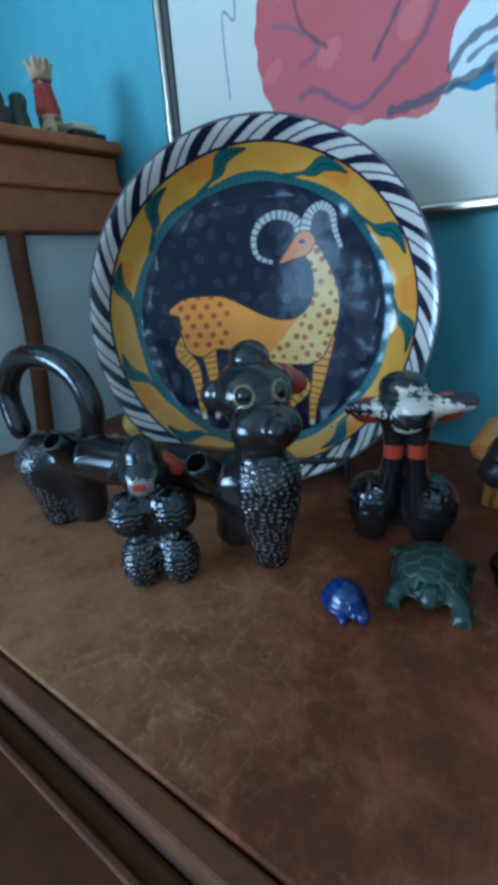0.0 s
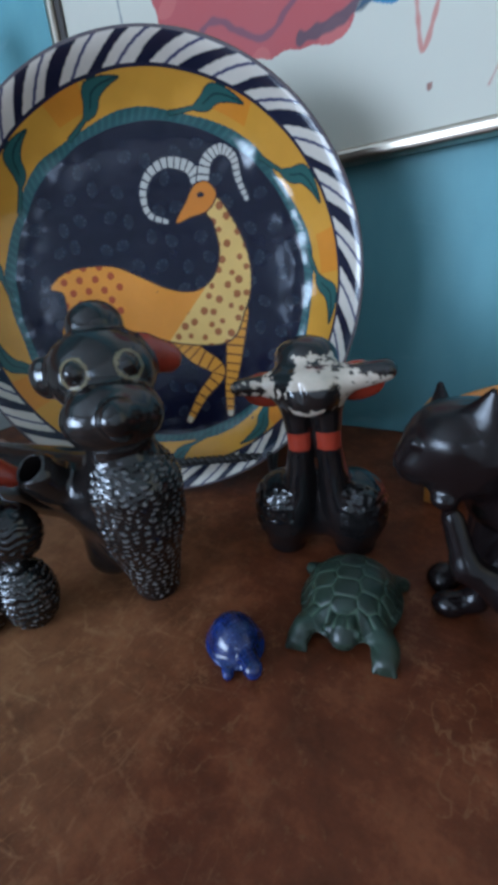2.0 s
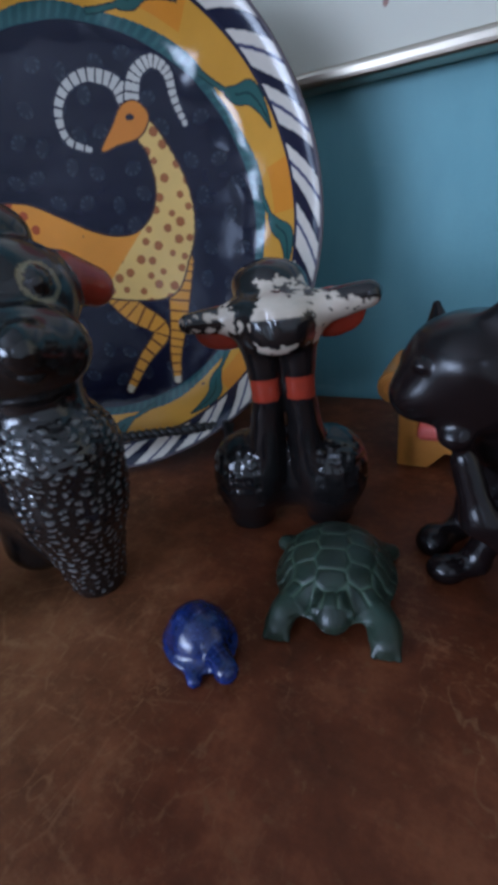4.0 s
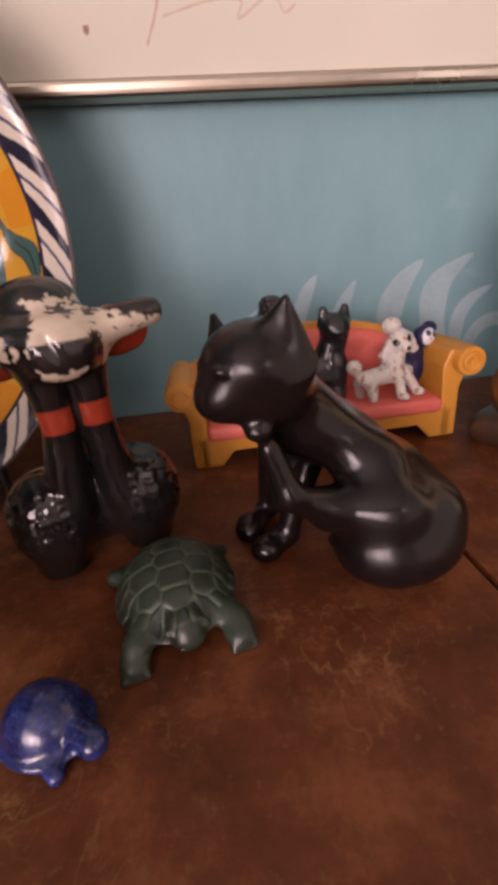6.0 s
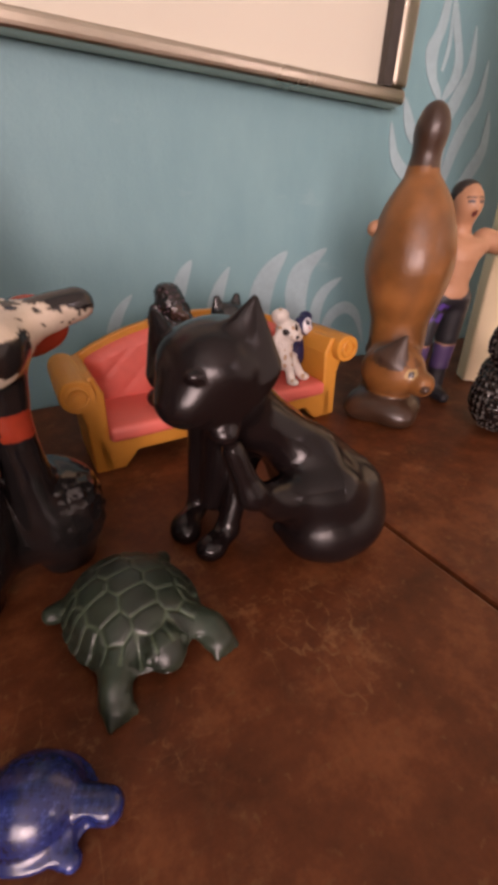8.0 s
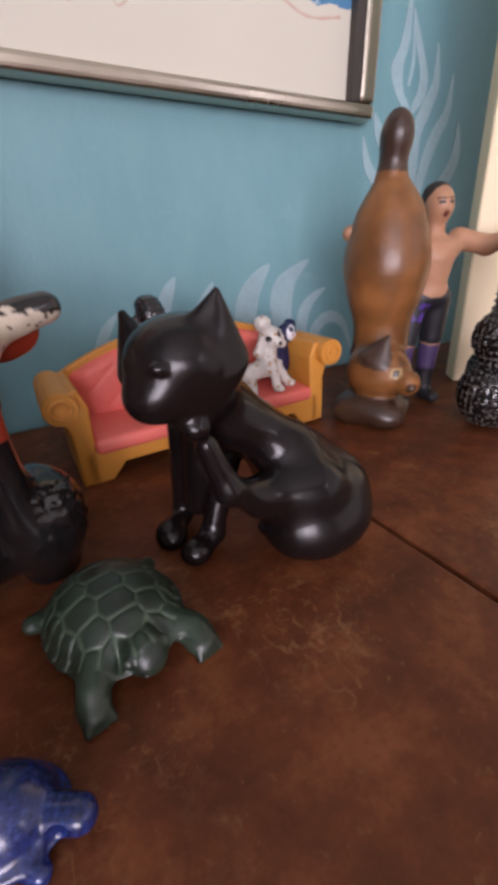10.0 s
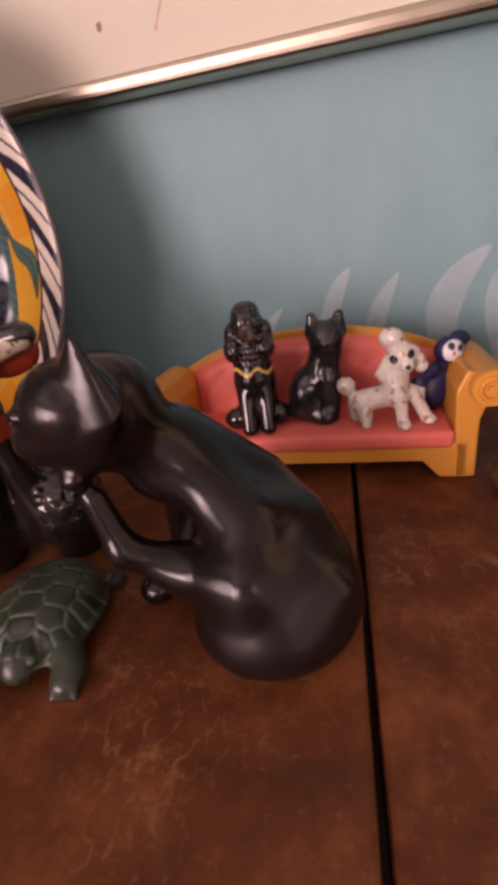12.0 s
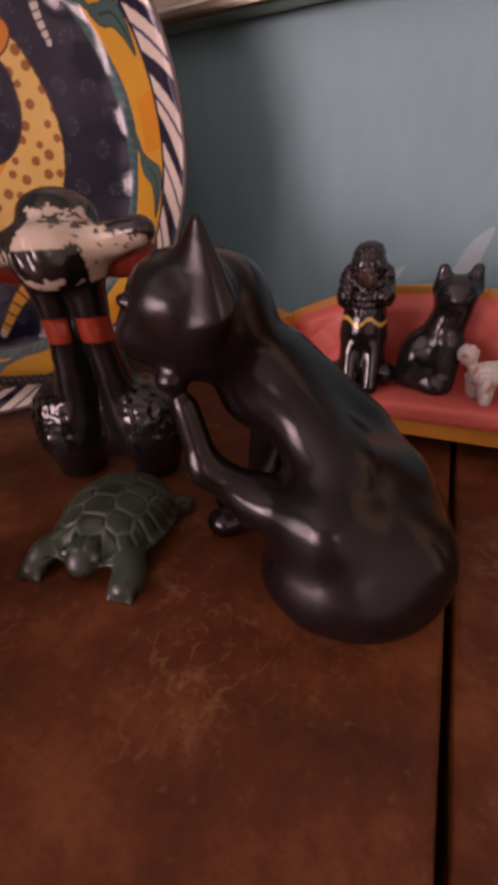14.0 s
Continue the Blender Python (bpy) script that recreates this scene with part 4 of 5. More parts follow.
def combed(p, on, pitch=2.6, amp=0.8, sway=1.2):
    """Wavy combed fleece."""
    tuft = 0.55 + 0.45 * np.sin(p[:, 0] * 1.05 + 2.2 * np.sin(p[:, 2] * 0.9)) * np.cos(p[:, 1] * 1.05 + p[:, 2] * 0.7)
    return np.where(on, amp * tuft * np.sin(p[:, 2] * 2 * math.pi / pitch + sway * np.sin(p[:, 0] * 0.5 + p[:, 1] * 0.45) + 0.8 * np.sin(p[:, 0] * 1.3 - p[:, 1])), 0)


def long_dog():
    # x runs from the rear to the front, z up; the head looks along +x, -y
    def fleece_zone(p):
        return ((p[:, 0] > 136) & (p[:, 2] < 76) & (p[:, 2] > 3)) | ((p[:, 0] < -30 + 8 * np.sin(p[:, 2] * 0.1)) & (p[:, 2] < 72) & (p[:, 2] > 3))

    def tufts(p):
        x, y, z = p.T
        across = np.where(x > 60, np.arctan2(y, x - 128) * 26, np.arctan2(y + 4, -(x + 30)) * 28) + 0.8 * np.sin(z * 0.35)
        high = z + 0.9 * np.sin(across * 0.6 + 1.3 * np.sin(z * 0.2)) + 0.5 * wobble(p, 0.5)
        row = np.floor(high / 2.9)
        u, v = (across / 4.0 + 0.5 * (row % 2) + 0.3 * np.sin(row * 7.3) + 0.25 * wobble(p, 0.35, 6)) % 1 - 0.5, (high / 2.9) % 1 - 0.5
        return np.clip(1.25 - np.hypot(u / 0.40, v / 0.36), 0, 1) * fleece_zone(p)

    def paint(v, col):
        x, y, z = v.T
        col = col.copy()
        col[(tufts(v) > 0.55) & (wobble(v, 1.2, 2) > -0.25)] = (0.15, 0.147, 0.142)
        for ex, ey in ((143.5, -18.5), (159, -3.5)):
            ring = np.hypot(x - ex, np.hypot(y - ey, z - 117))
            col[(ring < 6.4) & (ring > 4.9)] = (0.19, 0.15, 0.08)
        return col

    forms = [C((142, 0, 44), (143, 0, 60), 20, 22, k=8), C((143, 0, 5), (142, 0, 44), 11, 20, k=6), C((118, 2, 20), (126, 2, 52), 14, 18, k=8),
             C((-20, 0, 58), (120, 0, 58), 18, 18, k=10), C((-44, -4, 10), (-44, -4, 52), 17, 25, k=10), C((-20, 4, 8), (-22, 4, 50), 13, 18, k=8),
             E((138, 4, 113), (23, 23, 19), k=4, turn=(0, 0, -50)), E((152.5, -12.5, 98.5), (15, 20, 14.5), k=3, turn=(0, 0, -50)), E((163, -21, 101), (6.5, 8.5, 7.5), k=3), C((141, 0, 74), (142, 0, 98), 15, 16, k=4),
             E((135, 9, 131), (12, 12, 10.5), k=1), E((135, 9, 127), (13.6, 13.6, 3.2), k=1), E((119.5, -9, 113.5), (8, 6, 9), k=2), C((150, 18, 117), (156, 26, 113), 9, 7, 1, k=2),
             E((143, -16.8, 117), (4.2, 4.2, 4.6), k=1), E((157, -3.2, 117), (4.2, 4.2, 4.6), k=1)]
    arch = curve([(-2, 4, 70), (6, 4, 96), (-4, 4, 122), (-30, 3, 134), (-60, 2, 130), (-78, 0, 108), (-74, -2, 76)], n=5)
    forms += [C(a, b, 8, 8, k=3) for a, b in zip(arch, arch[1:])]
    forms += [C((-10, -14, 68), (-9, -20, 76), 10, 9.5, k=3), C((-10, -16, 70), (-7, -34, 94), 6, 6, cut=True, k=1),
              C((112, -15, 66), (112, -21, 74), 10, 9.5, k=3), C((112, -17, 68), (112, -35, 92), 6, 6, cut=True, k=1)]
    ob = sculpt("dog_figurine", forms, [SOOT, EMBER], GLAZE, pose(-0.0308, -0.2816, 0, 0, 0, 14), 0.9, lambda p: -0.8 * tufts(p), paint)
    return tagged(ob, "glossy black ceramic long dog with arched tail handle and combed chest", "figurine")


long_dog()


def small_poodle():
    def fleece(p):
        return combed(p, (p[:, 2] < 62) & (p[:, 2] > 2) & (np.abs(p[:, 0]) > 5), 3.3, 0.8)

    def paint(v, col):
        x, y, z = v.T
        col = col.copy()
        col[(np.sin(z * 2 * math.pi / 3.3 + 1.2 * np.sin(x * 0.5 + y * 0.45) + 0.8 * np.sin(x * 1.3 - y)) < -0.4) & (z < 36) & (wobble(v, 1.7, 2) > 0.3)] = (0.18, 0.175, 0.17)
        col[(np.hypot(x / 8.5, (z - 73.5) / 5) + 0.35 * wobble(v, 0.9, 1) < 1) & (y < -13)] = (0.22, 0.17, 0.15)
        col[(np.abs(x) < 4) & (y < -17) & (np.abs(z - 74) < 2)] = EMBER
        return col

    forms = [E((-12.5, -6, 17), (13.5, 13.5, 19), k=2), E((12.5, -6, 17), (13.5, 13.5, 19), k=2), E((-14, -5, 50), (14.5, 13, 14.5), k=3), E((14, -5, 50), (14.5, 13, 14.5), k=3),
             C((0, 2, 30), (0, 2, 62), 12, 11, k=6), E((0, -4, 76), (16, 16, 12), k=4), E((0, -14, 73), (10, 8, 8), k=3), C((0, -2, 82), (0, -2, 84.5), 12.5, 12.5, k=1), C((0, -2, 87), (0, -2, 88.5), 10, 9.5, k=1),
             C((13, 0, 80), (20, 2, 74), 6, 5, 1, k=2), C((-13, 0, 80), (-20, 2, 74), 6, 5, k=2)]
    ob = sculpt("poodle_figurine", forms, [COAL, EMBER], GLAZE, pose(0.0590, -0.2965, 0, 0, 0, 44) @ Matrix.Diagonal((0.93, 0.93, 1, 1)), 0.8, fleece, paint)
    return tagged(ob, "small glossy black ceramic poodle with fluffy pompom legs", "figurine")


small_poodle()


# ---- toy sofa and the figurines on it ----
def toy_sofa():
    sofa = tagged(new("toy_sofa"), "small toy sofa, ochre plastic with red cushions", "toy sofa")
    sofa.matrix_world = pose(0.2800, -0.1075, 0, 0, 0, 2.8)
    w = 0.076
    # frame: front rail with shaped feet
    rail = [(-w, 0), (-w + 0.012, 0), (-w + 0.020, 0.009), (w - 0.020, 0.009), (w - 0.012, 0), (w, 0), (w, 0.019), (-w, 0.019)]
    part("front_rail", prism(rail, 0.006, 0.0008), SOFA_YELLOW, sofa)
    part("base", box(-w + 0.004, w - 0.004, 0.004, 0.046, 0.010, 0.0165, 0.001), SOFA_YELLOW, sofa)
    for x in (-w + 0.005, w - 0.005):
        part("back_foot", box(x - 0.005, x + 0.005, 0.038, 0.047, 0, 0.012, 0.001), SOFA_YELLOW, sofa)
    part("seat_cushion", box(-w + 0.006, w - 0.006, -0.002, 0.044, 0.0165, 0.0255, 0.0028, 3), SOFA_RED, sofa, smooth=True)

    def back_line(x):
        return 0.052 + 0.018 * (1 - (abs(x) / w) ** 2.2)

    xs = np.linspace(-w, w, 25)
    part("back_frame", prism([(x, 0.012) for x in (-w, w)] + [(x, back_line(x)) for x in xs[::-1]], 0.005, 0.0012), SOFA_YELLOW, sofa).location = (0, 0.044, 0)
    # buttoned back cushion with a quilted lattice
    bm = bmesh.new()
    nx, nz = 60, 26
    grid = []
    for i in range(nx + 1):
        x = (-w + 0.005) + (2 * w - 0.010) * i / nx
        row = []
        for j in range(nz + 1):
            z = 0.024 + (back_line(x) - 0.004 - 0.024) * j / nz
            rim = min(i, nx - i, 4) / 4 * min(nz - j, 4) / 4
            a, c = (x / 0.021 + z / 0.019) % 1, (x / 0.021 - z / 0.019) % 1
            seam = max(math.exp(-((min(a, 1 - a)) / 0.06) ** 2), math.exp(-((min(c, 1 - c)) / 0.06) ** 2))
            row.append(bm.verts.new((x, 0.0445 - 0.0065 * rim ** 0.5 + 0.0010 * seam * rim, z)))
        grid.append(row)
    for i in range(nx):
        for j in range(nz):
            bm.faces.new((grid[i][j], grid[i + 1][j], grid[i + 1][j + 1], grid[i][j + 1]))
    part("back_cushion", bm, SOFA_RED, sofa, smooth=True)
    # scrolled arms
    for s in (-1, 1):
        side = [(0.0, 0.0), (0.010, 0.0), (0.010, 0.030), (0.0145, 0.044), (0.011, 0.052), (0.003, 0.054), (-0.001, 0.044), (0.0, 0.02)]
        arm = part("arm", prism([(s * (x + w - 0.006), z) for x, z in (side if s > 0 else side[::-1])], 0.046, 0.0012), SOFA_YELLOW, sofa)
        cx, cz = s * (w + 0.006), 0.047
        roll = part("scroll", tube([(cx, y, cz) for y in (-0.006, -0.0045, 0.02, 0.046)], 0.0085, 20, lambda t: 0.94 if t in (0, 1) else 1), SOFA_YELLOW, sofa, smooth=False)
        ring = [(cx + 0.0048 * math.cos(a), -0.0066, cz + 0.0048 * math.sin(a)) for a in np.linspace(0, 6.283, 21)]
        part("scroll_ring", tube(ring, 0.0010, 6), SOFA_YELLOW, sofa, smooth=True)
        part("scroll_button", tube([(cx, -0.0074, cz), (cx, -0.006, cz)], 0.0022, 10), SOFA_YELLOW, sofa)
    return sofa


toy_sofa()
SEAT = 0.0255


def seated_poodle():
    def paint(v, col):
        x, y, z = v.T
        col = col.copy()
        col[(np.abs(z - 33 - 1.5 * np.sin(x * 0.6)) < 0.9) & (y < 3)] = (0.75, 0.48, 0.12)
        col[(z > 38) & (wobble(v, 1.6, 2) > 0.62)] = (0.16, 0.09, 0.11)
        return col

    def curls(p):
        return np.where(p[:, 2] > 36, 0.38 * wobble(p, 1.25), 0)

    forms = [E((0, 2, 16), (11, 11, 17), k=5), C((0, 0, 28), (0, 0, 44), 11, 9, k=5), E((0, -3, 56), (8, 8, 8), k=3), C((0, -9, 53), (2, -14, 51), 3.6, 2.6, 1, k=2),
             E((-8, -1, 48), (4.5, 5, 9), k=2), E((8, -1, 48), (4.5, 5, 9), k=2), E((0, 0, 62), (6.5, 6.5, 4.5), k=3), E((8, -6, 44), (5, 5, 5), k=2), E((-8, -6, 44), (5, 5, 6), k=2),
             C((-5, -6, 20), (-5, -12, 3), 4.5, 4, k=3), C((5, -6, 20), (5, -12, 3), 4.5, 4, k=3), E((-12, -2, 6), (7, 6, 6), k=3), E((11, 0, 6), (6, 6, 6), k=3)]
    ob = sculpt("poodle_figurine", forms, [COAL, (0.06, 0.03, 0.02)], GLAZE, pose(0.253, -0.092, SEAT, 0, 0, 12), 0.6, curls, paint)
    return tagged(ob, "glossy black poodle figurine with gold trimmed coat on toy sofa", "figurine")


def seated_cat():
    forms = [E((-3, 3, 12), (11.5, 12, 13), k=5), C((0, 1, 16), (6, -1, 36), 10, 8.2, k=5), E((6.5, -2, 44), (9.2, 8.4, 8.2), k=4), E((6.5, -8.5, 42), (3.6, 3.2, 2.8), k=2.5),
             F((1.0, -1, 47), (-0.2, -1, 54), 5.2, 2.4, (0, 1, 0), 1.5, k=2), F((12, -1, 47), (13.2, -1, 54), 5.2, 2.4, (0, 1, 0), 1.5, k=2),
             C((4, -6, 22), (2, -9, 3), 3.6, 3, k=6), C((9, -5, 22), (8, -8, 3), 3.6, 3, k=6), C((-12, -2, 5), (4, -11, 3), 4, 3, k=5), E((-7, 0, 14), (7, 9, 12.5), k=6)]
    ob = sculpt("cat_figurine", forms, [(0.012, 0.012, 0.013)], GLAZE, pose(0.284, -0.083, SEAT, 0, 0, 8), 0.6)
    return tagged(ob, "glossy black seated cat figurine on toy sofa", "figurine")


def white_puppy():
    def paint(v, col):
        x, y, z = v.T
        col = col.copy()
        col[wobble(v, 0.7, 3) > 0.52] = (0.42, 0.27, 0.17)
        for ex, ez in ((3.6, 34), (11.2, 36)):
            col[(np.hypot(x - ex, z - ez) < 1.9) & (y < -5)] = (0.02, 0.015, 0.015)
        col[(np.hypot(x - 9.5, z - 31) < 1.3) & (y < -10)] = (0.02, 0.015, 0.015)
        return col

    def curls(p):
        return 0.45 * wobble(p, 1.9)

    forms = [C((-11, 0, 12), (6, 0, 15), 5.4, 6, k=4), E((8, -2, 34), (7.2, 6.8, 6.6), k=3, turn=(0, -15, 0)), E((9.5, -8, 31), (3.6, 3.4, 2.8), k=2), E((3.5, -1, 42.5), (5.6, 5.2, 4.8), k=2),
             C((2, -3, 34), (-1, -2, 25.5), 2.0, 3.2, k=1.5), C((14, -3, 36), (17, -2, 28.5), 2.0, 3.0, k=1.5), C((5, -2, 16), (7, -2, 29), 6.5, 5, k=3),
             C((7, -6, 14), (8, -9, 2.4), 3.2, 2.8, k=2), E((8.5, -11, 2.2), (3, 3.6, 2.2), k=1.5), C((13, -1, 16), (20, -4, 2.4), 3.2, 2.8, k=2), E((21, -6, 2.2), (3.4, 3.2, 2.2), k=1.5),
             C((-9, -4, 10), (-9, -7, 2.4), 3.8, 2.8, k=2), C((-14, 3, 10), (-13, 3, 2.4), 3.6, 2.8, k=2), C((-14, 1, 13), (-17, 1, 17), 1.9, 2.0, k=2), E((-18, 1, 20.5), (4.5, 4.3, 4.3), k=1.5)]
    ob = sculpt("puppy_figurine", forms, [(0.60, 0.55, 0.50)], GLAZE, pose(0.318, -0.092, SEAT, 0, 0, 6), 0.5, curls, paint)
    return tagged(ob, "small white speckled ceramic puppy on toy sofa", "figurine")


def masked_toy():
    def paint(v, col):
        x, y, z = v.T
        col = col.copy()
        face = (np.hypot(x, z - 32.5) < 5.2) & (y < -3)
        col[(x < -6.5) & (y < -5) & (z < 14)] = (0.6, 0.58, 0.58)
        col[face] = (0.66, 0.66, 0.68)
        for ex in (-2.3, 2.3):
            col[(np.hypot(x - ex, z - 34.5) < 1.7) & (y < -3)] = (0.012, 0.014, 0.04)
        col[(np.hypot(x, z - 31.5) < 0.9) & (y < -3)] = (0.5, 0.05, 0.04)
        return col

    forms = [E((0, 2, 12), (8, 7, 14), k=4), E((0, 0, 32), (7, 6.4, 6.6), k=2), C((-5, -2, 22), (-12, -6, 15), 3, 2.6, k=2), C((-12, -6, 15), (-11, -8, 8), 2.8, 3.2, k=2), C((7, -2, 20), (9, -6, 9), 3, 3, k=2), E((5, 3, 38), (5, 4, 4), k=2)]
    ob = sculpt("toy_figure", forms, [(0.009, 0.012, 0.06)], MATT, pose(0.3395, -0.079, SEAT, 0, 18, 18), 0.6, paint=paint)
    return tagged(ob, "tiny navy blue toy with white masked face on toy sofa", "toy")


seated_poodle()
seated_cat()
white_puppy()
masked_toy()


# ---- beyond the joint: carved cat, toy wrestler, curly poodle, cream panel ----
def carved_cat():
    def paint(v, col):
        x, y, z = v.T
        col = col.copy()
        patina = wobble(v, 0.07, 3) + 0.5 * wobble(v, 0.25, 1)
        col *= (1 + 0.28 * patina)[:, None]
        ring = np.sin(x * 0.9 + 4 * wobble(v * np.array((1, 1, 0.25)), 0.09) + z * 0.05)
        col *= (1 + 0.05 * ring)[:, None]
        eye = np.hypot(y + 17.5, z - 36)
        col[(eye < 3.4) & (x < -12)] = (0.42, 0.26, 0.10)
        col[(eye < 1.9) & (x < -12)] = (0.02, 0.012, 0.01)
        col[(z < 45) & (z > 40) & (x < -15) & (wobble(v, 0.5) > 0.35)] *= 0.6
        return col

    light, dark = 0, 1
    forms = [E((0, 2, 100), (24.6, 24.6, 40), light, k=10), C((0, 2, 92), (0, 2, 52), 22.6, 15.8, light, k=10), C((0, 2, 50), (0, 2, 20), 15.8, 19, light, k=8),
             C((0, 2, 126), (0, 3, 142), 14, 8.4, light, k=8), C((0, 3, 140), (0, 2, 160), 7.8, 8.2, dark, k=3), E((-1, 1, 162), (8.6, 8.6, 12), dark, k=3),
             E((-15, -3, 33), (16.5, 20.5, 18.5), light, k=4), F((-25, -4, 43), (-24, -10, 57), 11.5, 1.8, (-1, 0, 0.2), 2, dark, k=2.5), F((-10, 10, 46), (-10, 13, 56), 9, 1.0, (-1, 0, 0.2), 2, dark, k=3),
             E((-20, -23, 29), (8, 8, 8), light, k=4), E((-26, -27, 28), (3, 3, 2.5), dark, k=1.5), E((-14, 0, 9), (21, 24, 11), dark, k=4), E((-24, -12, 6), (10, 12, 8), dark, k=5), E((-24, 11, 6), (10, 12, 8), dark, k=5)]
    ob = sculpt("carved_cat", forms, [(0.22, 0.080, 0.023), (0.055, 0.026, 0.015)], WOODY, pose(0.4010, -0.113, 0, 0, 0, 30), 1.0, paint=paint)
    return tagged(ob, "polished brown carved wooden cat stretching with raised dark tail", "figurine")


def toy_wrestler():
    flesh, black, purple, hair = 0, 1, 2, 3

    def paint(v, col):
        x, y, z = v.T
        col = col.copy()
        col[(z > 60) & (z < 82) & (wobble(v, 0.5, 1) > 0.2) & (x < -2) & (col[:, 0] < 0.1)] = (0.07, 0.03, 0.20)
        face = y < -7
        for ex in (-3.2, 3.2):
            col[face & (np.abs(x - ex) < 2.0) & (np.abs(z - 132.5) < 0.9)] = (0.03, 0.02, 0.02)
            col[face & (np.abs(x - ex) < 2.6) & (np.abs(z - 134.3 - 0.08 * np.abs(x)) < 0.6)] = (0.04, 0.02, 0.015)
        col[face & (np.hypot(x, (z - 125.8) * 0.9) < 1.6)] = (0.12, 0.02, 0.02)
        col[(z > 76) & (z < 79.5) & (np.abs(x) < 15) & (col[:, 0] < 0.1)] = (0.03, 0.03, 0.035)
        return col

    forms = [C((-8, 0, 74), (-12, 0, 48), 8.5, 7.5, black, k=3), C((8, 0, 74), (9, 3, 48), 8.5, 7.5, black, k=3), C((-12, 0, 48), (-13, 0, 42), 6.8, 6.5, flesh, k=2), C((9, 3, 48), (9, 4, 42), 6.8, 6.5, flesh, k=2),
             C((-13, 0, 40), (-14, 0, 27), 7.2, 6.5, purple, k=2), C((9, 4, 40), (9, 5, 27), 7.2, 6.5, purple, k=2), C((-14, 0, 26), (-14, 0, 8), 6, 5.5, black, k=2), C((9, 5, 26), (9, 5, 8), 6, 5.5, black, k=2),
             C((-14, -2, 4.5), (-15, -11, 4), 5, 4, black, k=3), C((9, 3, 4.5), (10, -7, 4), 5, 4, black, k=3), E((0, 0, 76), (14, 9, 8), black, k=4),
             C((0, 0, 82), (0, 0, 100), 10.5, 14, flesh, k=6), E((-7.5, -4, 106), (9.5, 7.5, 7), flesh, k=2.5), E((7.5, -4, 106), (9.5, 7.5, 7), flesh, k=2.5), E((-3.4, -8.5, 92), (3.2, 3, 4.4), flesh, k=1.5), E((3.4, -8.5, 92), (3.2, 3, 4.4), flesh, k=1.5), C((0, 1, 112), (0, 0, 122), 6.5, 6, flesh, k=4),
             E((0, -2, 131), (8, 9, 11), flesh, k=3), E((0, 2.5, 137), (8.4, 8.6, 7.4), hair, k=1), E((0, -10.5, 129), (1.6, 1.8, 2.4), flesh, k=1.2),
             C((17, 0, 111), (36, -4, 106), 7, 6, flesh, k=4), C((36, -4, 106), (52, -12, 112), 6, 4.5, flesh, k=3), E((55, -14, 114), (6, 5, 5), flesh, k=3),
             C((-17, 0, 111), (-36, 2, 108), 7, 6, flesh, k=4), C((-36, 2, 108), (-52, 0, 116), 6, 4.5, flesh, k=3), E((-55, 0, 118), (6, 5, 5), flesh, k=3)]
    ob = sculpt("toy_wrestler", forms, [(0.43, 0.205, 0.115), (0.012, 0.011, 0.014), (0.055, 0.03, 0.09), (0.016, 0.011, 0.009)], MATT, pose(0.4355, -0.1140, 0, 0, 0, -16) @ Matrix.Diagonal((1, 1, 0.97, 1)), 0.9, paint=paint)
    return tagged(ob, "plastic toy wrestler doll, arms spread, black shorts and boots", "doll")


def curly_poodle():
    def curls(p):
        return 1.3 * wobble(p, 0.95) + 0.8 * wobble(p, 1.8, 2)

    def paint(v, col):
        return np.where((wobble(v, 1.8, 2) + wobble(v, 0.95) < -0.55)[:, None], np.array((0.13, 0.12, 0.11)), col)

    forms = [E((0, 0, 20), (23, 21, 21), k=5), E((2, 0, 54), (19, 18, 17), k=5), E((22, 6, 26), (20, 18, 22), k=6), C((12, 0, 62), (16, 0, 86), 12, 12, k=5), E((18, 0, 100), (16, 15, 14), k=4), E((2, -8, 94), (13, 8, 7), 1, k=3)]
    ob = sculpt("poodle_figurine", forms, [COAL, (0.045, 0.010, 0.008)], GLAZE, pose(0.4430, -0.1690, 0, 0, 0, 20), 1.0, curls, paint)
    return tagged(ob, "black ceramic poodle figurine with coarse curly fleece", "figurine")


carved_cat()
toy_wrestler()
curly_poodle()
panel = tagged(part("cream_panel", box(0, 0.26, 0, 0.018, 0, 0.42, 0.002), CREAM), "plain cream board standing upright on the table", "board")
panel.matrix_world = pose(0.4925, -0.1, 0, 0, 0, -32)

# ---- far left: small wooden cabinet in the corner with ornaments on it ----
cabinet = tagged(new("wall_cabinet"), "reddish-brown wooden cabinet on legs in the corner", "cabinet")
part("body", box(-0.66, -0.305, -0.80, -0.014, 0.247, 0.337, 0.003), CABINET_WOOD, cabinet)
part("top", box(-0.67, -0.292, -0.81, -0.008, 0.339, 0.353, 0.003), CABINET_WOOD, cabinet)
part("moulding", box(-0.665, -0.297, -0.805, -0.011, 0.294, 0.301, 0.002), CABINET_WOOD, cabinet)
part("side_panel", box(-0.336, -0.322, -0.78, -0.03, -0.74, 0.245), WHITE_WALL, cabinet, "pale grey panel behind the legs")
bent = curve([(-0.3055, -0.174, 0.246), (-0.3055, -0.178, 0.207), (-0.3055, -0.183, 0.143), (-0.3055, -0.195, 0.060), (-0.3055, -0.208, -0.030), (-0.3055, -0.220, -0.20), (-0.3055, -0.224, -0.75)], n=6)
part("leg", tube([tuple(q) for q in bent], 0.0105, 12), EDGE_WOOD, cabinet, "bowed reddish-brown leg", smooth=True)
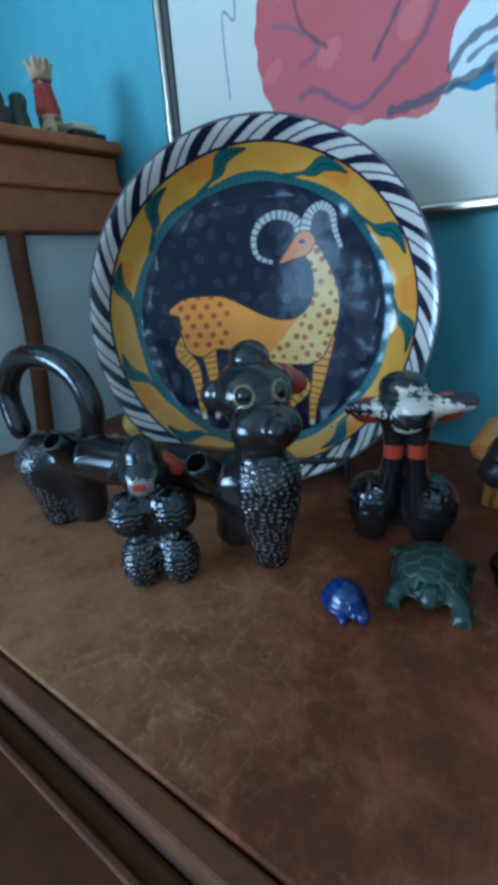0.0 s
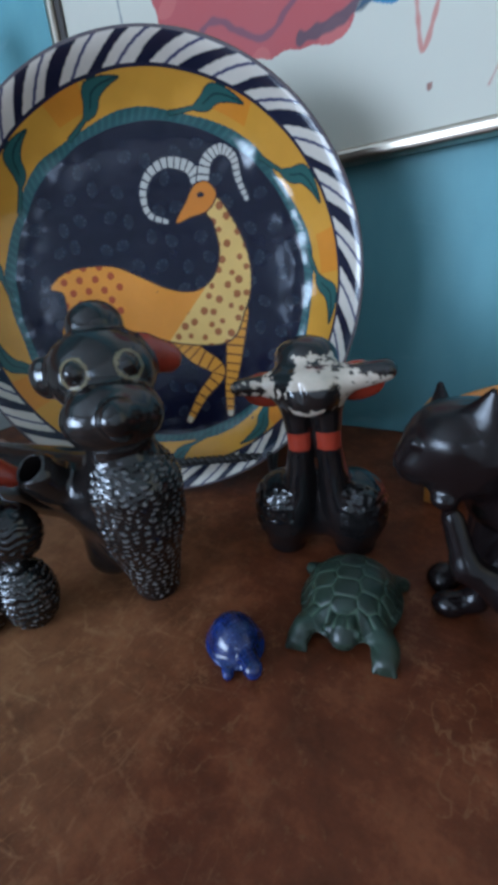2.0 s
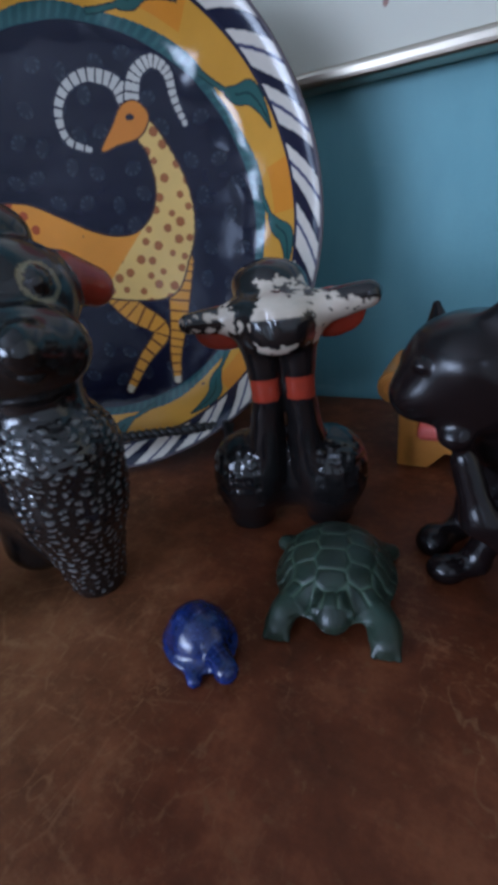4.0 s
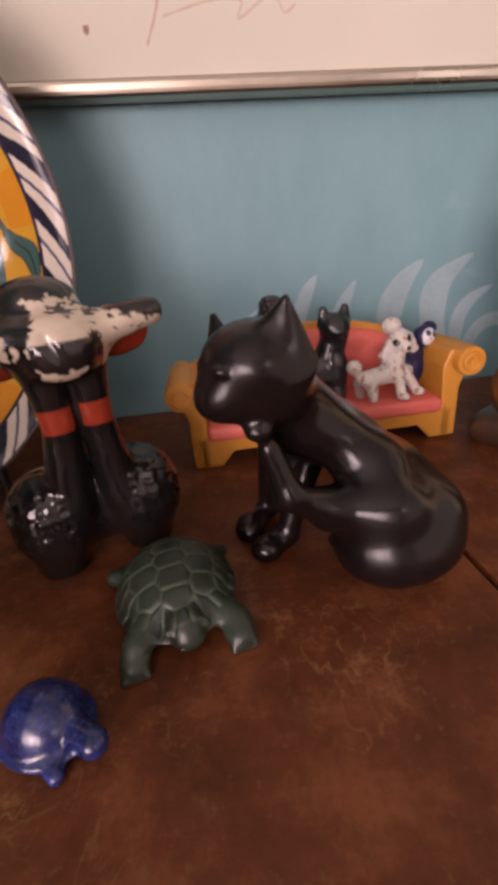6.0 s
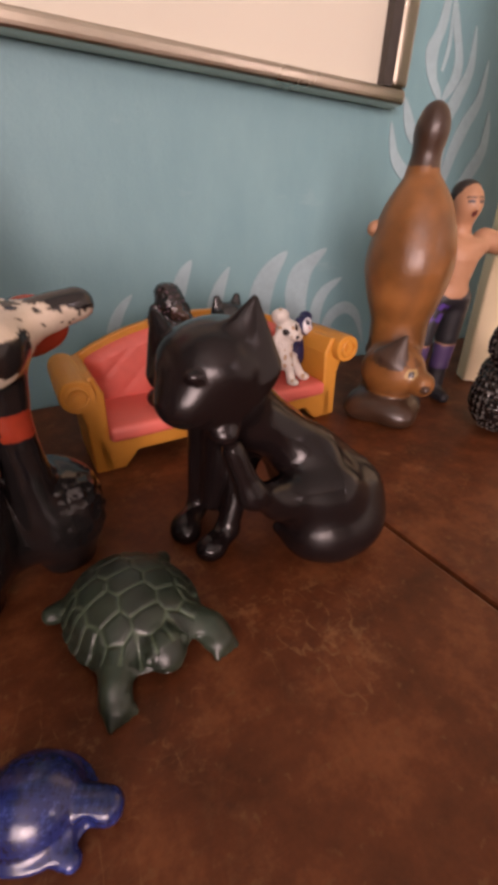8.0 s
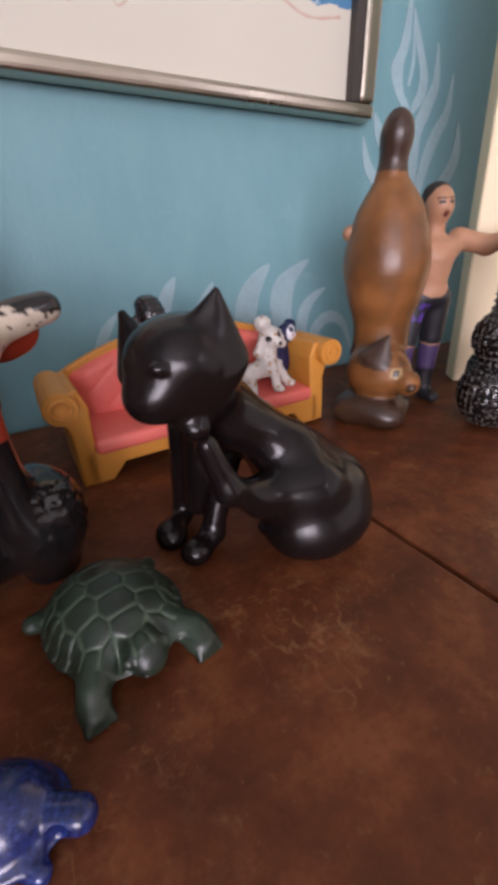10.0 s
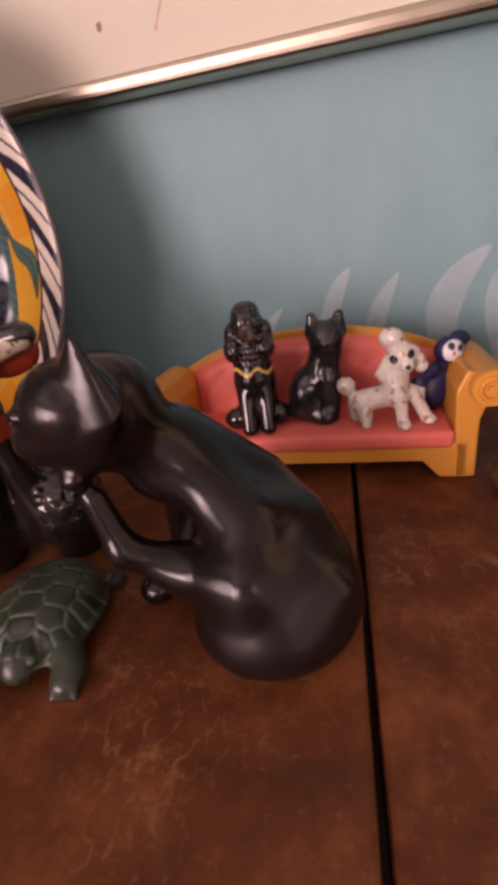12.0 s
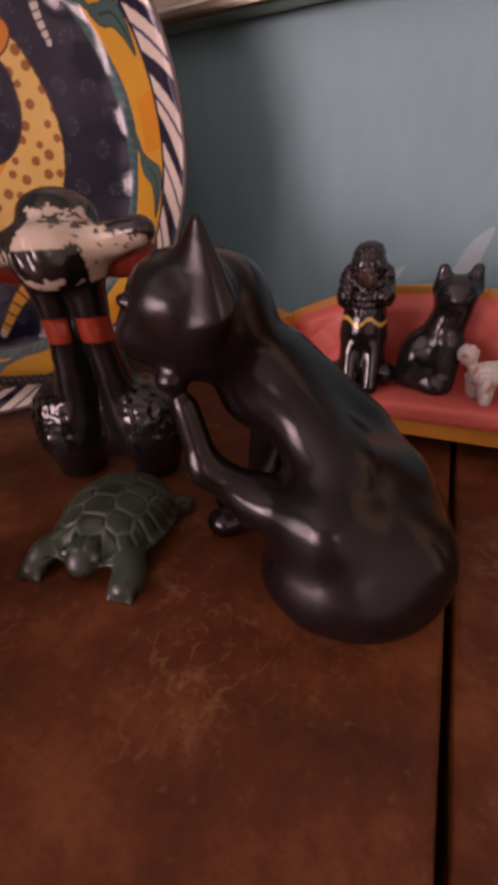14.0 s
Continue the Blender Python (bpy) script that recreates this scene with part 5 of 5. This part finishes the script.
for x, y in ((-0.3090, -0.76), (-0.6425, -0.04), (-0.6425, -0.76)):
    part("leg", box(x - 0.0125, x + 0.0125, y - 0.012, y + 0.012, -0.75, 0.245, 0.003), DARK_WOOD, cabinet)


def crowned_ornament():
    def paint(v, col):
        x, y, z = v.T
        col = col.copy()
        side = x * 0.45 - y * 0.9
        col[(z < 56) & (z > 22) & (side > -1 + 4 * wobble(v, 0.2, 2))] = (0.42, 0.050, 0.028)
        col[(z < 20) & (wobble(v, 0.3, 4) > 0.2)] = (0.10, 0.11, 0.035)
        col[(np.abs(z - 58) < 2.5) & (wobble(v, 0.4, 1) > -0.2)] = (0.20, 0.05, 0.03)
        return col

    forms = [C((0, 0, 4), (0, 0, 30), 13, 11, k=5), C((0, 0, 30), (0, 0, 52), 11.5, 9, k=5), E((0, 0, 66), (11, 11, 11), k=4), C((4, -9, 46), (6, -12, 26), 4.5, 4, k=3), C((-4, 9, 46), (-5, 13, 24), 4.5, 4, k=3)]
    forms += [C((7 * math.sin(a), 7 * math.cos(a), 70), (12 * math.sin(a), 12 * math.cos(a), 80), 4, 2.4, k=2) for a in (0.3, 1.4, 2.4, 3.5, 4.5, 5.5)] + [C((0, 0, 72), (0, 1, 84), 5, 3, k=3)]
    ob = sculpt("ornament", forms, [(0.52, 0.34, 0.17)], MATT, pose(-0.314, -0.092, 0.353) @ Matrix.Diagonal((1.15, 1.15, 0.90, 1)), 0.9, lambda p: 0.5 * wobble(p, 0.5), paint)
    return tagged(ob, "small painted ornament, cream spiky head and red coat, on the cabinet", "ornament")


def green_ornament():
    forms = [C((0, 0, 2), (0, 0, 24), 12, 9, k=4), E((0, 2, 32), (9, 10, 9), k=3), C((-6, -6, 10), (-9, -9, 26), 4, 3, k=2)]
    ob = sculpt("ornament", forms, [(0.045, 0.060, 0.028)], MATT, pose(-0.322, -0.125, 0.353), 0.9, lambda p: 0.6 * wobble(p, 0.4))
    return tagged(ob, "dark green lumpy ornament standing on the cabinet", "ornament")


def brown_ornament():
    forms = [C((0, 0, 4), (0, 0, 34), 17, 13, k=5), E((0, 0, 50), (12, 12, 14), k=5), C((0, 8, 44), (0, 13, 28), 5, 4, k=3)]
    ob = sculpt("ornament", forms, [(0.075, 0.030, 0.016)], MATT, pose(-0.318, -0.158, 0.353), 1.0, lambda p: 0.4 * wobble(p, 0.3))
    return tagged(ob, "dark brown round ornament standing on the cabinet", "ornament")


crowned_ornament()
green_ornament()
brown_ornament()
trinket = tagged(new("trinket_box"), "small dark trinket box with cream lid on the cabinet", "box")
trinket.matrix_world = pose(-0.316, -0.048, 0.353, 0, 0, 6)
part("body", box(-0.014, 0.014, -0.024, 0.024, 0, 0.009, 0.0015), DARK_WOOD, trinket)
part("lid", box(-0.015, 0.015, -0.025, 0.010, 0.0092, 0.0165, 0.0020), CREAM, trinket, "cream lid")


def shell_piece(m, forms, palette, label):
    return tagged(sculpt("shell", forms, palette, MATT, m, 0.8), label, "shell")


shell_piece(pose(-0.092, -0.215, 0, 0, 0, 20), [E((0, 0, 16), (30, 9, 17), k=4), E((26, 0, 22), (16, 7, 20), k=4), E((-10, -4, 30), (9, 6, 14), k=4)], [(0.60, 0.40, 0.32)], "pale pink shell lying behind the dish")
shell_piece(pose(-0.128, -0.175, 0), [E((0, 0, 36), (18, 16, 17), k=4), C((0, 0, 3), (0, 0, 26), 12, 8, k=4)], [(0.42, 0.26, 0.06)], "round yellow-brown shell behind the dish")
